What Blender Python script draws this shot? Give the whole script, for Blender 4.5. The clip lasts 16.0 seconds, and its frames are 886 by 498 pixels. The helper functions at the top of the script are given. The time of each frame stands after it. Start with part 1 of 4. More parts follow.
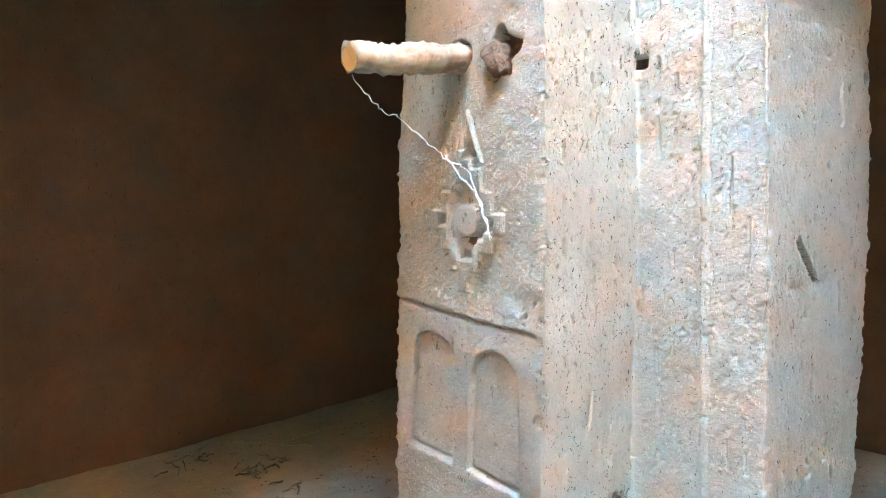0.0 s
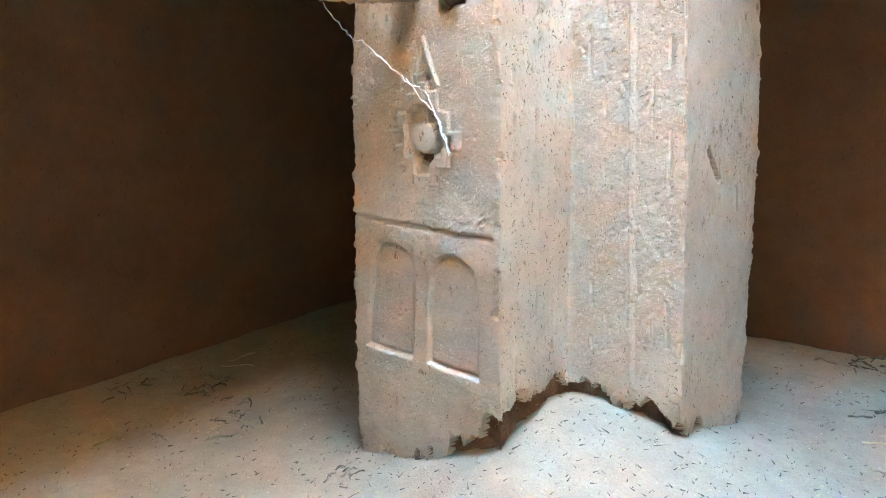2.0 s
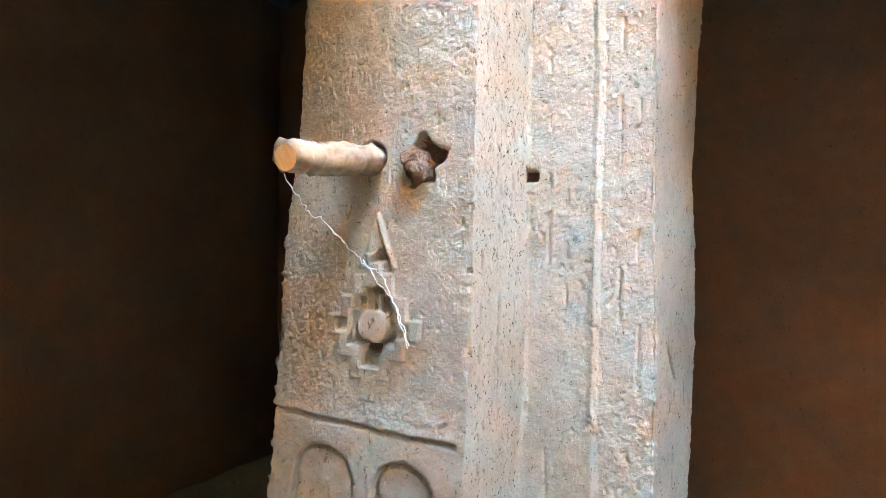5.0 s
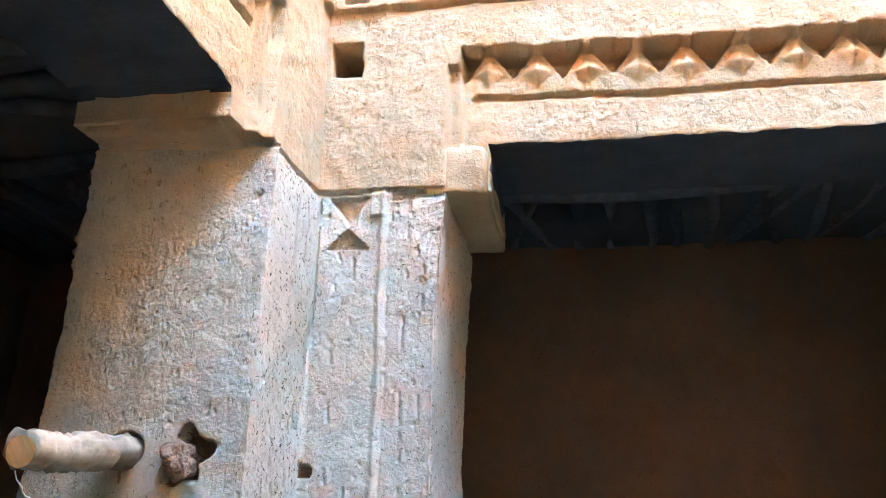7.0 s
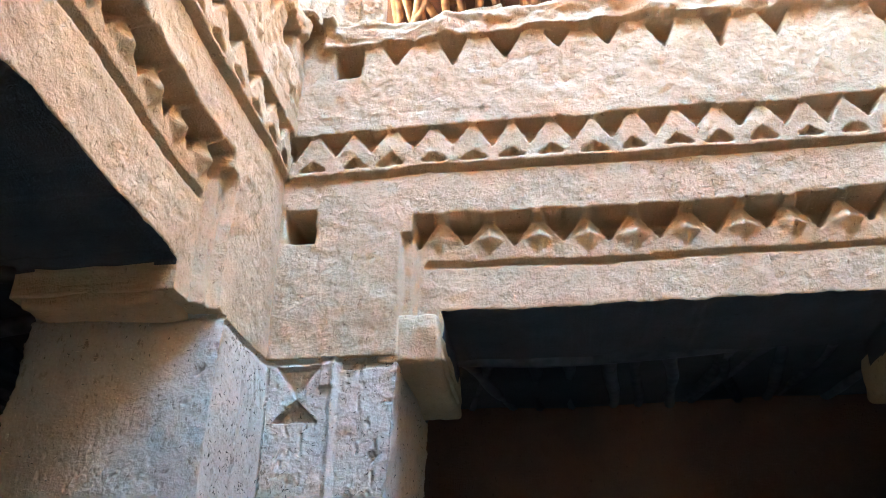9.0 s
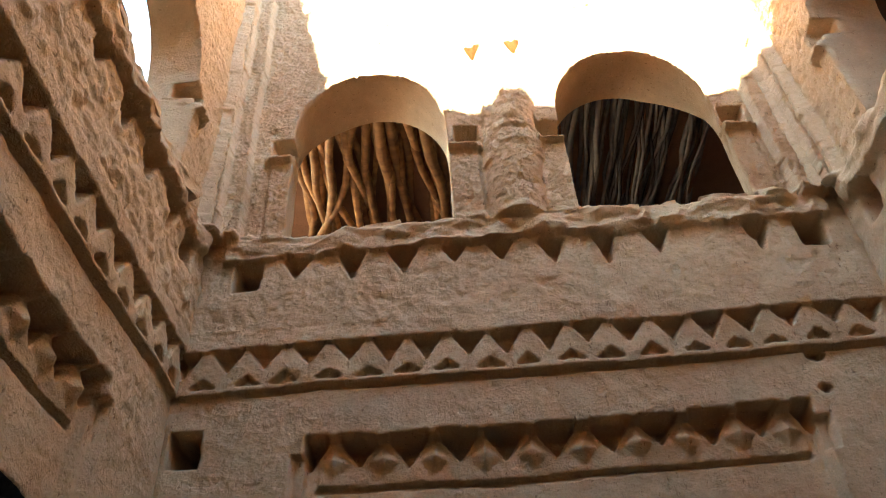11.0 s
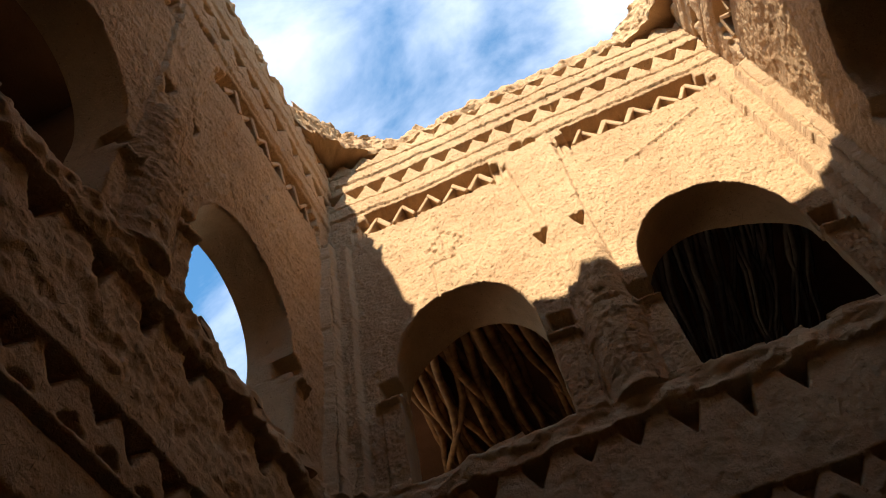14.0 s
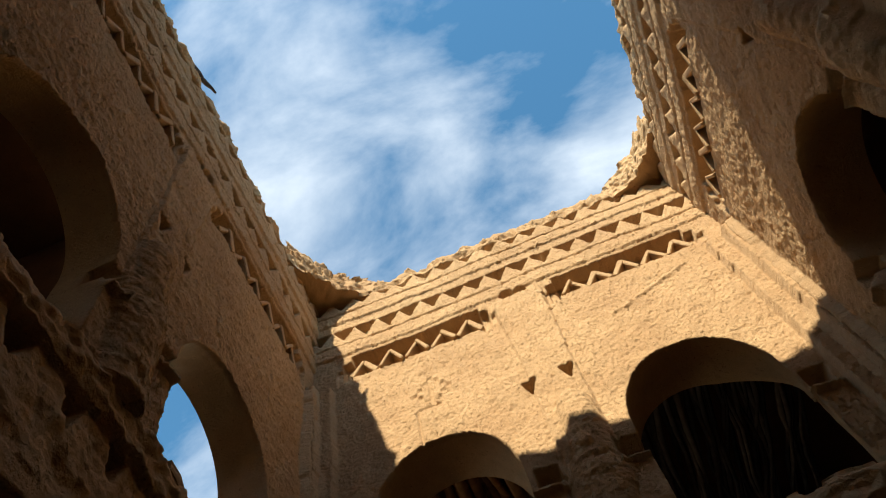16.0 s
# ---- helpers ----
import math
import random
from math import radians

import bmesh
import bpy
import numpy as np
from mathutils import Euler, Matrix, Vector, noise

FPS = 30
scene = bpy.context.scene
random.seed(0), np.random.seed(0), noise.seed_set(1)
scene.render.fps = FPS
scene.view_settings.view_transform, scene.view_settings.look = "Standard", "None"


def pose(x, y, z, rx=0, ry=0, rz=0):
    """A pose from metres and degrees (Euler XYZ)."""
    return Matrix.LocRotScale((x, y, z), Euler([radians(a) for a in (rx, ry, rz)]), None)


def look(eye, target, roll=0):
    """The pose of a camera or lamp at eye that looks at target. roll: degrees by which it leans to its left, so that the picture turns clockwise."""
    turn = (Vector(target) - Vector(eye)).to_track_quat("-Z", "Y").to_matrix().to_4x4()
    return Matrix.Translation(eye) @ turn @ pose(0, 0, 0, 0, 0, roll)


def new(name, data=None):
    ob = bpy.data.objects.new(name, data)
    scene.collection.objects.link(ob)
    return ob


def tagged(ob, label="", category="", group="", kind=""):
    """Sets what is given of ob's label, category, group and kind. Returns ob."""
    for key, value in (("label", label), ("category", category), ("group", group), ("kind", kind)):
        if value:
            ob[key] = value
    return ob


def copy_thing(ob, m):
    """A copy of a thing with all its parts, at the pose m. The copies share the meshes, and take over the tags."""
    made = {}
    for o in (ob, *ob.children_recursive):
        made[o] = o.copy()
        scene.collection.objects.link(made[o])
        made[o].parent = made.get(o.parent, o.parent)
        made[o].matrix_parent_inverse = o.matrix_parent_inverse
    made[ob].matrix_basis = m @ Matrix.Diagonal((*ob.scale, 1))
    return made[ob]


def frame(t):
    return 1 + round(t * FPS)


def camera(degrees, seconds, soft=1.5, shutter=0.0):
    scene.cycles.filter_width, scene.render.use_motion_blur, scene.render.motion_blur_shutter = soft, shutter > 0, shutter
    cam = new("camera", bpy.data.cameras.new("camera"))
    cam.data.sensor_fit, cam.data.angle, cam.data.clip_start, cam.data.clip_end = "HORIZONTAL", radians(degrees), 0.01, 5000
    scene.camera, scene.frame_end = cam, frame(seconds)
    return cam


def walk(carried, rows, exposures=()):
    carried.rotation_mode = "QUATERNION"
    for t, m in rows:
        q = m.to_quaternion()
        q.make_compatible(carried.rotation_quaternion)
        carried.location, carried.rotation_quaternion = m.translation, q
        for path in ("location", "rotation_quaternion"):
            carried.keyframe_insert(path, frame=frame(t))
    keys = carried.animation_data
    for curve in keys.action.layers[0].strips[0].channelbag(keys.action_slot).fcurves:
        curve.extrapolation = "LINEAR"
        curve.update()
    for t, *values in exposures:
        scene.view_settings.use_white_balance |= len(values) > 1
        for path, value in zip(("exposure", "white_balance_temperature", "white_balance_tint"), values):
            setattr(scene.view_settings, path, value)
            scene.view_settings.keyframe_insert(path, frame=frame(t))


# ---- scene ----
random.seed(7)
cam = camera(59.2, 16.0, soft=1.0)
PATH = [
    (0, (1.222, -1.736, 1.226), (-0.287, -0.445, 0.994), -1.9),
    (0.5, (1.207, -1.786, 1.204), (-0.147, -0.368, 0.812), -1.1),
    (1, (1.225, -1.852, 1.211), (-0.098, -0.41, 0.797), -1.8),
    (1.5, (1.273, -1.937, 1.204), (-0.04, -0.489, 0.781), -2.3),
    (2, (1.218, -2.054, 1.211), (-0.053, -0.566, 0.799), -2.6),
    (2.5, (1.107, -2.163, 1.235), (-0.063, -0.598, 0.81), -2.4),
    (3, (1.037, -2.177, 1.212), (0.043, -0.486, 0.821), -0.2),
    (3.2, (1.016, -2.144, 1.217), (0.029, -0.449, 0.827), -0.2),
    (5.5, (0.729, -2.008, 1.343), (-0.078, -0.183, 1.472), 0.2),
    (6, (0.718, -1.988, 1.356), (0.225, -0.079, 1.688), 1.1),
    (6.5, (0.72, -1.996, 1.37), (0.347, -0.097, 1.876), 1.3),
    (7, (0.712, -2.007, 1.381), (0.382, -0.135, 2.003), 1.2),
    (7.5, (0.715, -2.006, 1.389), (0.416, -0.161, 2.1), 1.4),
    (8, (0.718, -1.996, 1.41), (0.449, -0.176, 2.194), 0.4),
    (8.5, (0.732, -1.993, 1.435), (0.484, -0.205, 2.294), 0.2),
    (9, (0.744, -1.991, 1.459), (0.521, -0.251, 2.42), -0.1),
    (9.5, (0.759, -2.001, 1.484), (0.581, -0.324, 2.559), -0.8),
    (10, (0.778, -2.015, 1.503), (0.695, -0.405, 2.688), -1.3),
    (10.2, (0.788, -2.019, 1.51), (0.759, -0.428, 2.722), -1.7),
    (12.3, (0.969, -2.037, 1.654), (0.875, -0.682, 3.122), -10.0),
    (12.5, (0.967, -2.044, 1.66), (0.863, -0.697, 3.134), -11.2),
    (13, (0.95, -2.058, 1.675), (0.784, -0.746, 3.175), -13.6),
    (13.5, (0.959, -2.058, 1.687), (0.695, -0.823, 3.238), -12.6),
    (14, (0.956, -2.074, 1.706), (0.753, -0.947, 3.345), -14.6),
    (14.5, (0.967, -2.081, 1.706), (0.838, -1.085, 3.436), -16.3),
    (15, (0.977, -2.07, 1.718), (0.885, -1.138, 3.484), -17.0),
    (15.5, (0.976, -2.072, 1.726), (0.925, -1.217, 3.533), -18.7),
    (16, (0.978, -2.074, 1.724), (0.929, -1.226, 3.535), -18.5),
]
EXPOSURES = [(0, 8.84, 5250, 1), (0.5, 8.74, 5350, 2), (2.0, 8.7, 5750, 4), (3.2, 8.64, 5850, 6), (5.5, 8.47, 5350, 3), (6.5, 8.22, 5000, 2), (8.0, 7.7, 4650, 1), (9.0, 7.25, 4550, -1), (10.2, 6.55, 4600, -4), (11.2, 4.7, 6000, 10), (12.3, 2.65, 6050, 24), (13, 2.25, 6150, 25), (14, 1.82, 6550, 17), (16, 1.4, 6800, 10)]
SKY_STRENGTH, SUN_STRENGTH = 0.102, 3.2
walk(cam, [(t, look(eye, aim, roll)) for t, eye, aim, roll in PATH], EXPOSURES)

# ---- light ----
SUN_WAY = Vector((0.227, 1.28, -1.0)).normalized()
world = bpy.data.worlds.new("sky")
scene.world = world
world.use_nodes = True
wn, wl = world.node_tree.nodes, world.node_tree.links
wn.clear()
w_out = wn.new("ShaderNodeOutputWorld")
w_bg = wn.new("ShaderNodeBackground")
w_sky = wn.new("ShaderNodeTexSky")
w_sky.sky_type = "NISHITA"
w_sky.sun_disc = False
w_sky.sun_elevation = math.asin(-SUN_WAY.z)
w_sky.sun_rotation = math.atan2(-SUN_WAY.x, -SUN_WAY.y)
w_sky.air_density, w_sky.dust_density, w_sky.ozone_density = 1.0, 0.3, 3.0
w_co = wn.new("ShaderNodeTexCoord")
w_map = wn.new("ShaderNodeMapping")
w_map.inputs["Location"].default_value = (0.35, 0.1, 0.0)
w_map.inputs["Scale"].default_value = (1.0, 1.7, 1.3)
w_noise = wn.new("ShaderNodeTexNoise")
w_noise.inputs["Scale"].default_value = 3.2
w_noise.inputs["Detail"].default_value = 9.0
w_noise.inputs["Roughness"].default_value = 0.55
w_noise.inputs["Distortion"].default_value = 0.25
w_ramp = wn.new("ShaderNodeValToRGB")
w_ramp.color_ramp.elements[0].position, w_ramp.color_ramp.elements[0].color = 0.415, (0, 0, 0, 1)
w_ramp.color_ramp.elements[1].position, w_ramp.color_ramp.elements[1].color = 0.82, (1, 1, 1, 1)
w_mix = wn.new("ShaderNodeMix")
w_mix.data_type = "RGBA"
w_mix.inputs["B"].default_value = (4.4, 4.9, 5.4, 1)
w_bg.inputs["Strength"].default_value = SKY_STRENGTH
wl.new(w_co.outputs["Generated"], w_map.inputs["Vector"])
wl.new(w_map.outputs["Vector"], w_noise.inputs["Vector"])
wl.new(w_noise.outputs["Fac"], w_ramp.inputs["Fac"])
wl.new(w_ramp.outputs["Color"], w_mix.inputs["Factor"])
w_hsv = wn.new("ShaderNodeHueSaturation")
w_hsv.inputs["Saturation"].default_value = 1.18
w_hsv.inputs["Hue"].default_value = 0.483
wl.new(w_sky.outputs["Color"], w_hsv.inputs["Color"])
wl.new(w_hsv.outputs["Color"], w_mix.inputs["A"])
wl.new(w_mix.outputs["Result"], w_bg.inputs["Color"])
wl.new(w_bg.outputs["Background"], w_out.inputs["Surface"])

sun_data = bpy.data.lights.new("sun", "SUN")
sun_data.energy, sun_data.angle, sun_data.color = SUN_STRENGTH, radians(0.53), (1.0, 0.95, 0.80)
sun = new("sun", sun_data)
sun.matrix_world = look((-3, -16, 14), Vector((-3, -16, 14)) + SUN_WAY)


# ---- materials ----
def mud(name, light, dark, grain=1.0, straw=1.0, streak=0.0, rough=0.95, relief=0.012, pock=0.0, fleck=0.0):
    """Dried mud plaster: broad stains, sandy grain, pits and chopped straw."""
    m = bpy.data.materials.new(name)
    m.use_nodes = True
    n, l = m.node_tree.nodes, m.node_tree.links
    b = n["Principled BSDF"]
    b.inputs["Roughness"].default_value = rough
    b.inputs["Specular IOR Level"].default_value = 0.15
    co = n.new("ShaderNodeTexCoord")

    def tex(scale, detail, rgh, stretch=(1, 1, 1), turn=(0, 0, 0)):
        mp = n.new("ShaderNodeMapping")
        mp.inputs["Scale"].default_value = stretch
        mp.inputs["Rotation"].default_value = turn
        t = n.new("ShaderNodeTexNoise")
        t.inputs["Scale"].default_value, t.inputs["Detail"].default_value, t.inputs["Roughness"].default_value = scale, detail, rgh
        l.new(co.outputs["Object"], mp.inputs["Vector"])
        l.new(mp.outputs["Vector"], t.inputs["Vector"])
        return t.outputs["Fac"]

    def ramp(fac, a, c, ca=(0, 0, 0, 1), cc=(1, 1, 1, 1)):
        r = n.new("ShaderNodeValToRGB")
        r.color_ramp.elements[0].position, r.color_ramp.elements[0].color = a, ca
        r.color_ramp.elements[1].position, r.color_ramp.elements[1].color = c, cc
        l.new(fac, r.inputs["Fac"])
        return r.outputs["Color"]

    def mixc(fac, a, c, kind="MIX"):
        x = n.new("ShaderNodeMix")
        x.data_type, x.blend_type = "RGBA", kind
        for sock, val in ((x.inputs["Factor"], fac), (x.inputs["A"], a), (x.inputs["B"], c)):
            if isinstance(val, (float, tuple)):
                sock.default_value = val
            else:
                l.new(val, sock)
        return x.outputs["Result"]

    def maths(op, a, c):
        x = n.new("ShaderNodeMath")
        x.operation = op
        for sock, val in ((x.inputs[0], a), (x.inputs[1], c)):
            if isinstance(val, float):
                sock.default_value = val
            else:
                l.new(val, sock)
        return x.outputs[0]

    broad = tex(2.2, 5, 0.6)
    mid = tex(14.0, 6, 0.65)
    fine = tex(130.0, 4, 0.7)
    pits = tex(75.0, 3, 0.6, (1, 1, 0.6))
    chaff_a = tex(60.0, 2, 0.5, (1, 1, 7), (0.5, 0.7, 0.2))
    chaff_b = tex(60.0, 2, 0.5, (7, 7, 1), (-0.4, 0.5, 0.9))
    col = mixc(ramp(broad, 0.3, 0.72), (*dark, 1), (*light, 1))
    col = mixc(0.55, col, ramp(mid, 0.25, 0.75, (0.62, 0.62, 0.62, 1), (1.0, 1.0, 1.0, 1)), "MULTIPLY")
    col = mixc(0.5, col, ramp(fine, 0.3, 0.7, (0.72, 0.70, 0.68, 1), (1, 1, 1, 1)), "MULTIPLY")
    pit = ramp(pits, 0.27 + pock, 0.36 + pock)
    col = mixc(0.75, col, mixc(pit, (0.45, 0.40, 0.36, 1), (1.0, 1.0, 1.0, 1)), "MULTIPLY")
    if fleck:
        cracks = maths("MULTIPLY", ramp(tex(55.0, 4, 0.7, (1, 1, 0.45)), 0.665 - 0.05 * fleck, 0.695 - 0.05 * fleck), ramp(tex(5.0, 3, 0.5, (1, 1, 0.5)), 0.42, 0.6))
        col = mixc(maths("MULTIPLY", cracks, 0.75 * fleck), col, (dark[0] * 0.42, dark[1] * 0.38, dark[2] * 0.34, 1))
    straws = maths("MAXIMUM", ramp(chaff_a, 0.69, 0.74), ramp(chaff_b, 0.69, 0.74))
    col = mixc(maths("MULTIPLY", straws, 0.45 * straw), col, (min(1, light[0] * 1.35), min(1, light[1] * 1.3), light[2] * 1.2, 1))
    l.new(col, b.inputs["Base Color"])
    h = maths("ADD", maths("MULTIPLY", mid, 0.7), maths("MULTIPLY", fine, 0.8 * grain))
    h = maths("ADD", h, maths("MULTIPLY", pit, 0.35 * grain))
    h = maths("ADD", h, maths("MULTIPLY", straws, 0.25 * straw))
    if fleck:
        h = maths("SUBTRACT", h, maths("MULTIPLY", cracks, 0.9 * fleck))
        h = maths("ADD", h, maths("MULTIPLY", tex(42.0, 4, 0.7), 0.9 * grain))
    if streak:
        h = maths("ADD", h, maths("MULTIPLY", tex(16.0, 4, 0.6, (1, 1, 0.06)), streak))
    bump = n.new("ShaderNodeBump")
    bump.inputs["Strength"].default_value, bump.inputs["Distance"].default_value = 0.9, relief
    l.new(h, bump.inputs["Height"])
    l.new(bump.outputs["Normal"], b.inputs["Normal"])
    return m


PLASTER = mud("mud_plaster", (0.60, 0.398, 0.213), (0.475, 0.292, 0.15), 0.9, 0.9, relief=0.0056, fleck=0.6)
# dark grey, for the gallery ceilings and the faces under the lintels
UNDERSIDE = mud("dark_underside", (0.11, 0.095, 0.088), (0.055, 0.048, 0.046), 0.6, 0.1)
PILLAR = mud("pillar_plaster", (0.60, 0.475, 0.342), (0.54, 0.415, 0.293), 0.9, 1.5, 0.08, relief=0.0052, fleck=1.05)
CORE = mud("raw_mud", (0.36, 0.20, 0.115), (0.24, 0.13, 0.075), 1.6, 1.6)
# the walls' mud with the galleries' shade put into its colour
INNER = mud("shaded_plaster", (0.25, 0.13, 0.068), (0.17, 0.086, 0.045), 0.7, 0.4, relief=0.006)
DUST = mud("dust", (0.43, 0.328, 0.222), (0.31, 0.23, 0.15), 1.3, 1.2, relief=0.009)


def wood_mat(name, light, dark, scale=22.0, stretch=(1, 1, 0.08)):
    m = bpy.data.materials.new(name)
    m.use_nodes = True
    n, l = m.node_tree.nodes, m.node_tree.links
    b = n["Principled BSDF"]
    b.inputs["Roughness"].default_value = 0.8
    b.inputs["Specular IOR Level"].default_value = 0.2
    co, mp, t, r, bp = (n.new("ShaderNode" + k) for k in ("TexCoord", "Mapping", "TexNoise", "ValToRGB", "Bump"))
    mp.inputs["Scale"].default_value = stretch
    t.inputs["Scale"].default_value, t.inputs["Detail"].default_value = scale, 7
    r.color_ramp.elements[0].position, r.color_ramp.elements[0].color = 0.3, (*dark, 1)
    r.color_ramp.elements[1].position, r.color_ramp.elements[1].color = 0.7, (*light, 1)
    rnd = n.new("ShaderNodeObjectInfo")
    hsv = n.new("ShaderNodeHueSaturation")
    mr = n.new("ShaderNodeMapRange")
    mr.inputs["To Min"].default_value, mr.inputs["To Max"].default_value = 0.6, 1.25
    l.new(rnd.outputs["Random"], mr.inputs["Value"])
    l.new(mr.outputs["Result"], hsv.inputs["Value"])
    l.new(co.outputs["Object"], mp.inputs["Vector"])
    l.new(mp.outputs["Vector"], t.inputs["Vector"])
    l.new(t.outputs["Fac"], r.inputs["Fac"])
    l.new(r.outputs["Color"], hsv.inputs["Color"])
    l.new(hsv.outputs["Color"], b.inputs["Base Color"])
    bp.inputs["Strength"].default_value, bp.inputs["Distance"].default_value = 0.6, 0.006
    l.new(t.outputs["Fac"], bp.inputs["Height"])
    l.new(bp.outputs["Normal"], b.inputs["Normal"])
    return m


PEG = wood_mat("peg_wood", (0.36, 0.26, 0.165), (0.16, 0.10, 0.06), 40, (1, 0.2, 1))
BRANCH = wood_mat("branch_wood", (0.40, 0.20, 0.066), (0.17, 0.08, 0.032))
STRAW = wood_mat("chopped_straw", (0.58, 0.43, 0.25), (0.34, 0.23, 0.12), 90)
GREY_BRANCH = wood_mat("grey_branch_wood", (0.17, 0.14, 0.108), (0.11, 0.09, 0.07))
BEAM = wood_mat("beam_wood", (0.11, 0.094, 0.085), (0.055, 0.047, 0.043))
CHAFF = wood_mat("dark_chaff", (0.18, 0.135, 0.09), (0.08, 0.06, 0.04))
TWIG = wood_mat("straw_twig", (0.30, 0.24, 0.15), (0.13, 0.10, 0.07))
WEB = bpy.data.materials.new("cobweb")
WEB.use_nodes = True
WEB.node_tree.nodes["Principled BSDF"].inputs["Base Color"].default_value = (0.75, 0.74, 0.72, 1)
WEB.node_tree.nodes["Principled BSDF"].inputs["Roughness"].default_value = 0.7


# ---- mesh tools ----
def vnoise(a, b, scale, seed, octaves=3):
    """Smooth value noise of two arrays, about -1 to 1; scale in metres."""
    total, weight = np.zeros(np.broadcast(a, b).shape), 1.0
    for k in range(octaves):
        grid = np.random.RandomState(seed * 17 + k).uniform(-1, 1, (64, 64))
        x, y = a / scale * 2**k + 7.3 * k + 100, b / scale * 2**k + 3.1 * k + 100
        i, j = np.floor(x).astype(int), np.floor(y).astype(int)
        f, g = x - i, y - j
        f, g = f * f * (3 - 2 * f), g * g * (3 - 2 * g)
        p = lambda di, dj: grid[(i + di) % 64, (j + dj) % 64]
        total = total + weight * ((p(0, 0) * (1 - f) + p(1, 0) * f) * (1 - g) + (p(0, 1) * (1 - f) + p(1, 1) * f) * g)
        weight *= 0.5
    return total / 1.6


def warped(a, b, scale, seed, octaves=3):
    """The same noise turned and bent, so that its grid does not show."""
    p, q = 0.83 * a + 0.56 * b, 0.83 * b - 0.56 * a
    w = 0.45 * scale
    return vnoise(p + w * vnoise(q, p, scale * 0.8, seed + 301, 2), q + w * vnoise(p, q, scale * 0.8, seed + 302, 2), scale, seed, octaves)


def mesh_of(name, verts, faces, mats, index=None, smooth=True):
    me = bpy.data.meshes.new(name)
    me.from_pydata(verts.tolist() if hasattr(verts, "tolist") else verts, [], faces.tolist() if hasattr(faces, "tolist") else faces)
    for m in mats:
        me.materials.append(m)
    if index is not None:
        me.polygons.foreach_set("material_index", np.asarray(index, dtype=np.int32))
    if smooth:
        me.polygons.foreach_set("use_smooth", np.ones(len(me.polygons), dtype=bool))
    me.update()
    return me


def part(name, me, parent, label=""):
    ob = new(name, me)
    ob.parent = parent
    return tagged(ob, label)


def quads(ni, nj):
    i, j = np.meshgrid(np.arange(ni - 1), np.arange(nj - 1), indexing="ij")
    a = (i * nj + j).ravel()
    return np.stack([a, a + nj, a + nj + 1, a + 1], 1)


def box_mesh(name, x0, x1, y0, y1, z0, z1, mats, step=0.1, rough=0.008, seed=3):
    """A box of worn mud or wood with many small faces, uneven by rough."""
    bm = bmesh.new()
    bmesh.ops.create_cube(bm, size=1, matrix=Matrix.LocRotScale(((x0 + x1) / 2, (y0 + y1) / 2, (z0 + z1) / 2), None, (x1 - x0, y1 - y0, z1 - z0)))
    cuts = max(0, min(24, int(max(x1 - x0, y1 - y0, z1 - z0) / step)))
    if cuts:
        bmesh.ops.subdivide_edges(bm, edges=bm.edges[:], cuts=cuts, use_grid_fill=True)
    for v in bm.verts:
        v.co += noise.noise_vector(v.co * 5 + Vector((seed, 0, 0))) * rough
    me = bpy.data.meshes.new(name)
    bm.to_mesh(me)
    bm.free()
    for m in mats:
        me.materials.append(m)
    me.polygons.foreach_set("use_smooth", np.ones(len(me.polygons), dtype=bool))
    return me


def rect(u, v, u0, u1, v0, v1):
    """1 inside a rectangle, 0 outside."""
    return ((u > u0) & (u < u1) & (v > v0) & (v < v1)).astype(float)


def arch_sdf(u, v, c, r, base, spring, rise):
    """Below 0 inside an arched opening."""
    upper = (np.hypot((u - c) / r, np.maximum(v - spring, 0) / rise) - 1) * np.minimum(r, rise)
    side = np.abs(u - c) - r
    return np.maximum(np.where(v > spring, upper, side), base - v)


def down_tri(u, v, c, half, top, low):
    return ((v < top) & (v > low) & (np.abs(u - c) < half * (v - low) / (top - low))).astype(float)


def up_tri(u, v, c, half, top, low):
    return ((v < top) & (v > low) & (np.abs(u - c) < half * (top - v) / (top - low))).astype(float)


# ---- courtyard walls ----
LX, LY = 2.25, 2.45  # the courtyard's inner width and depth
CAP, TOP = 2.235, 6.08


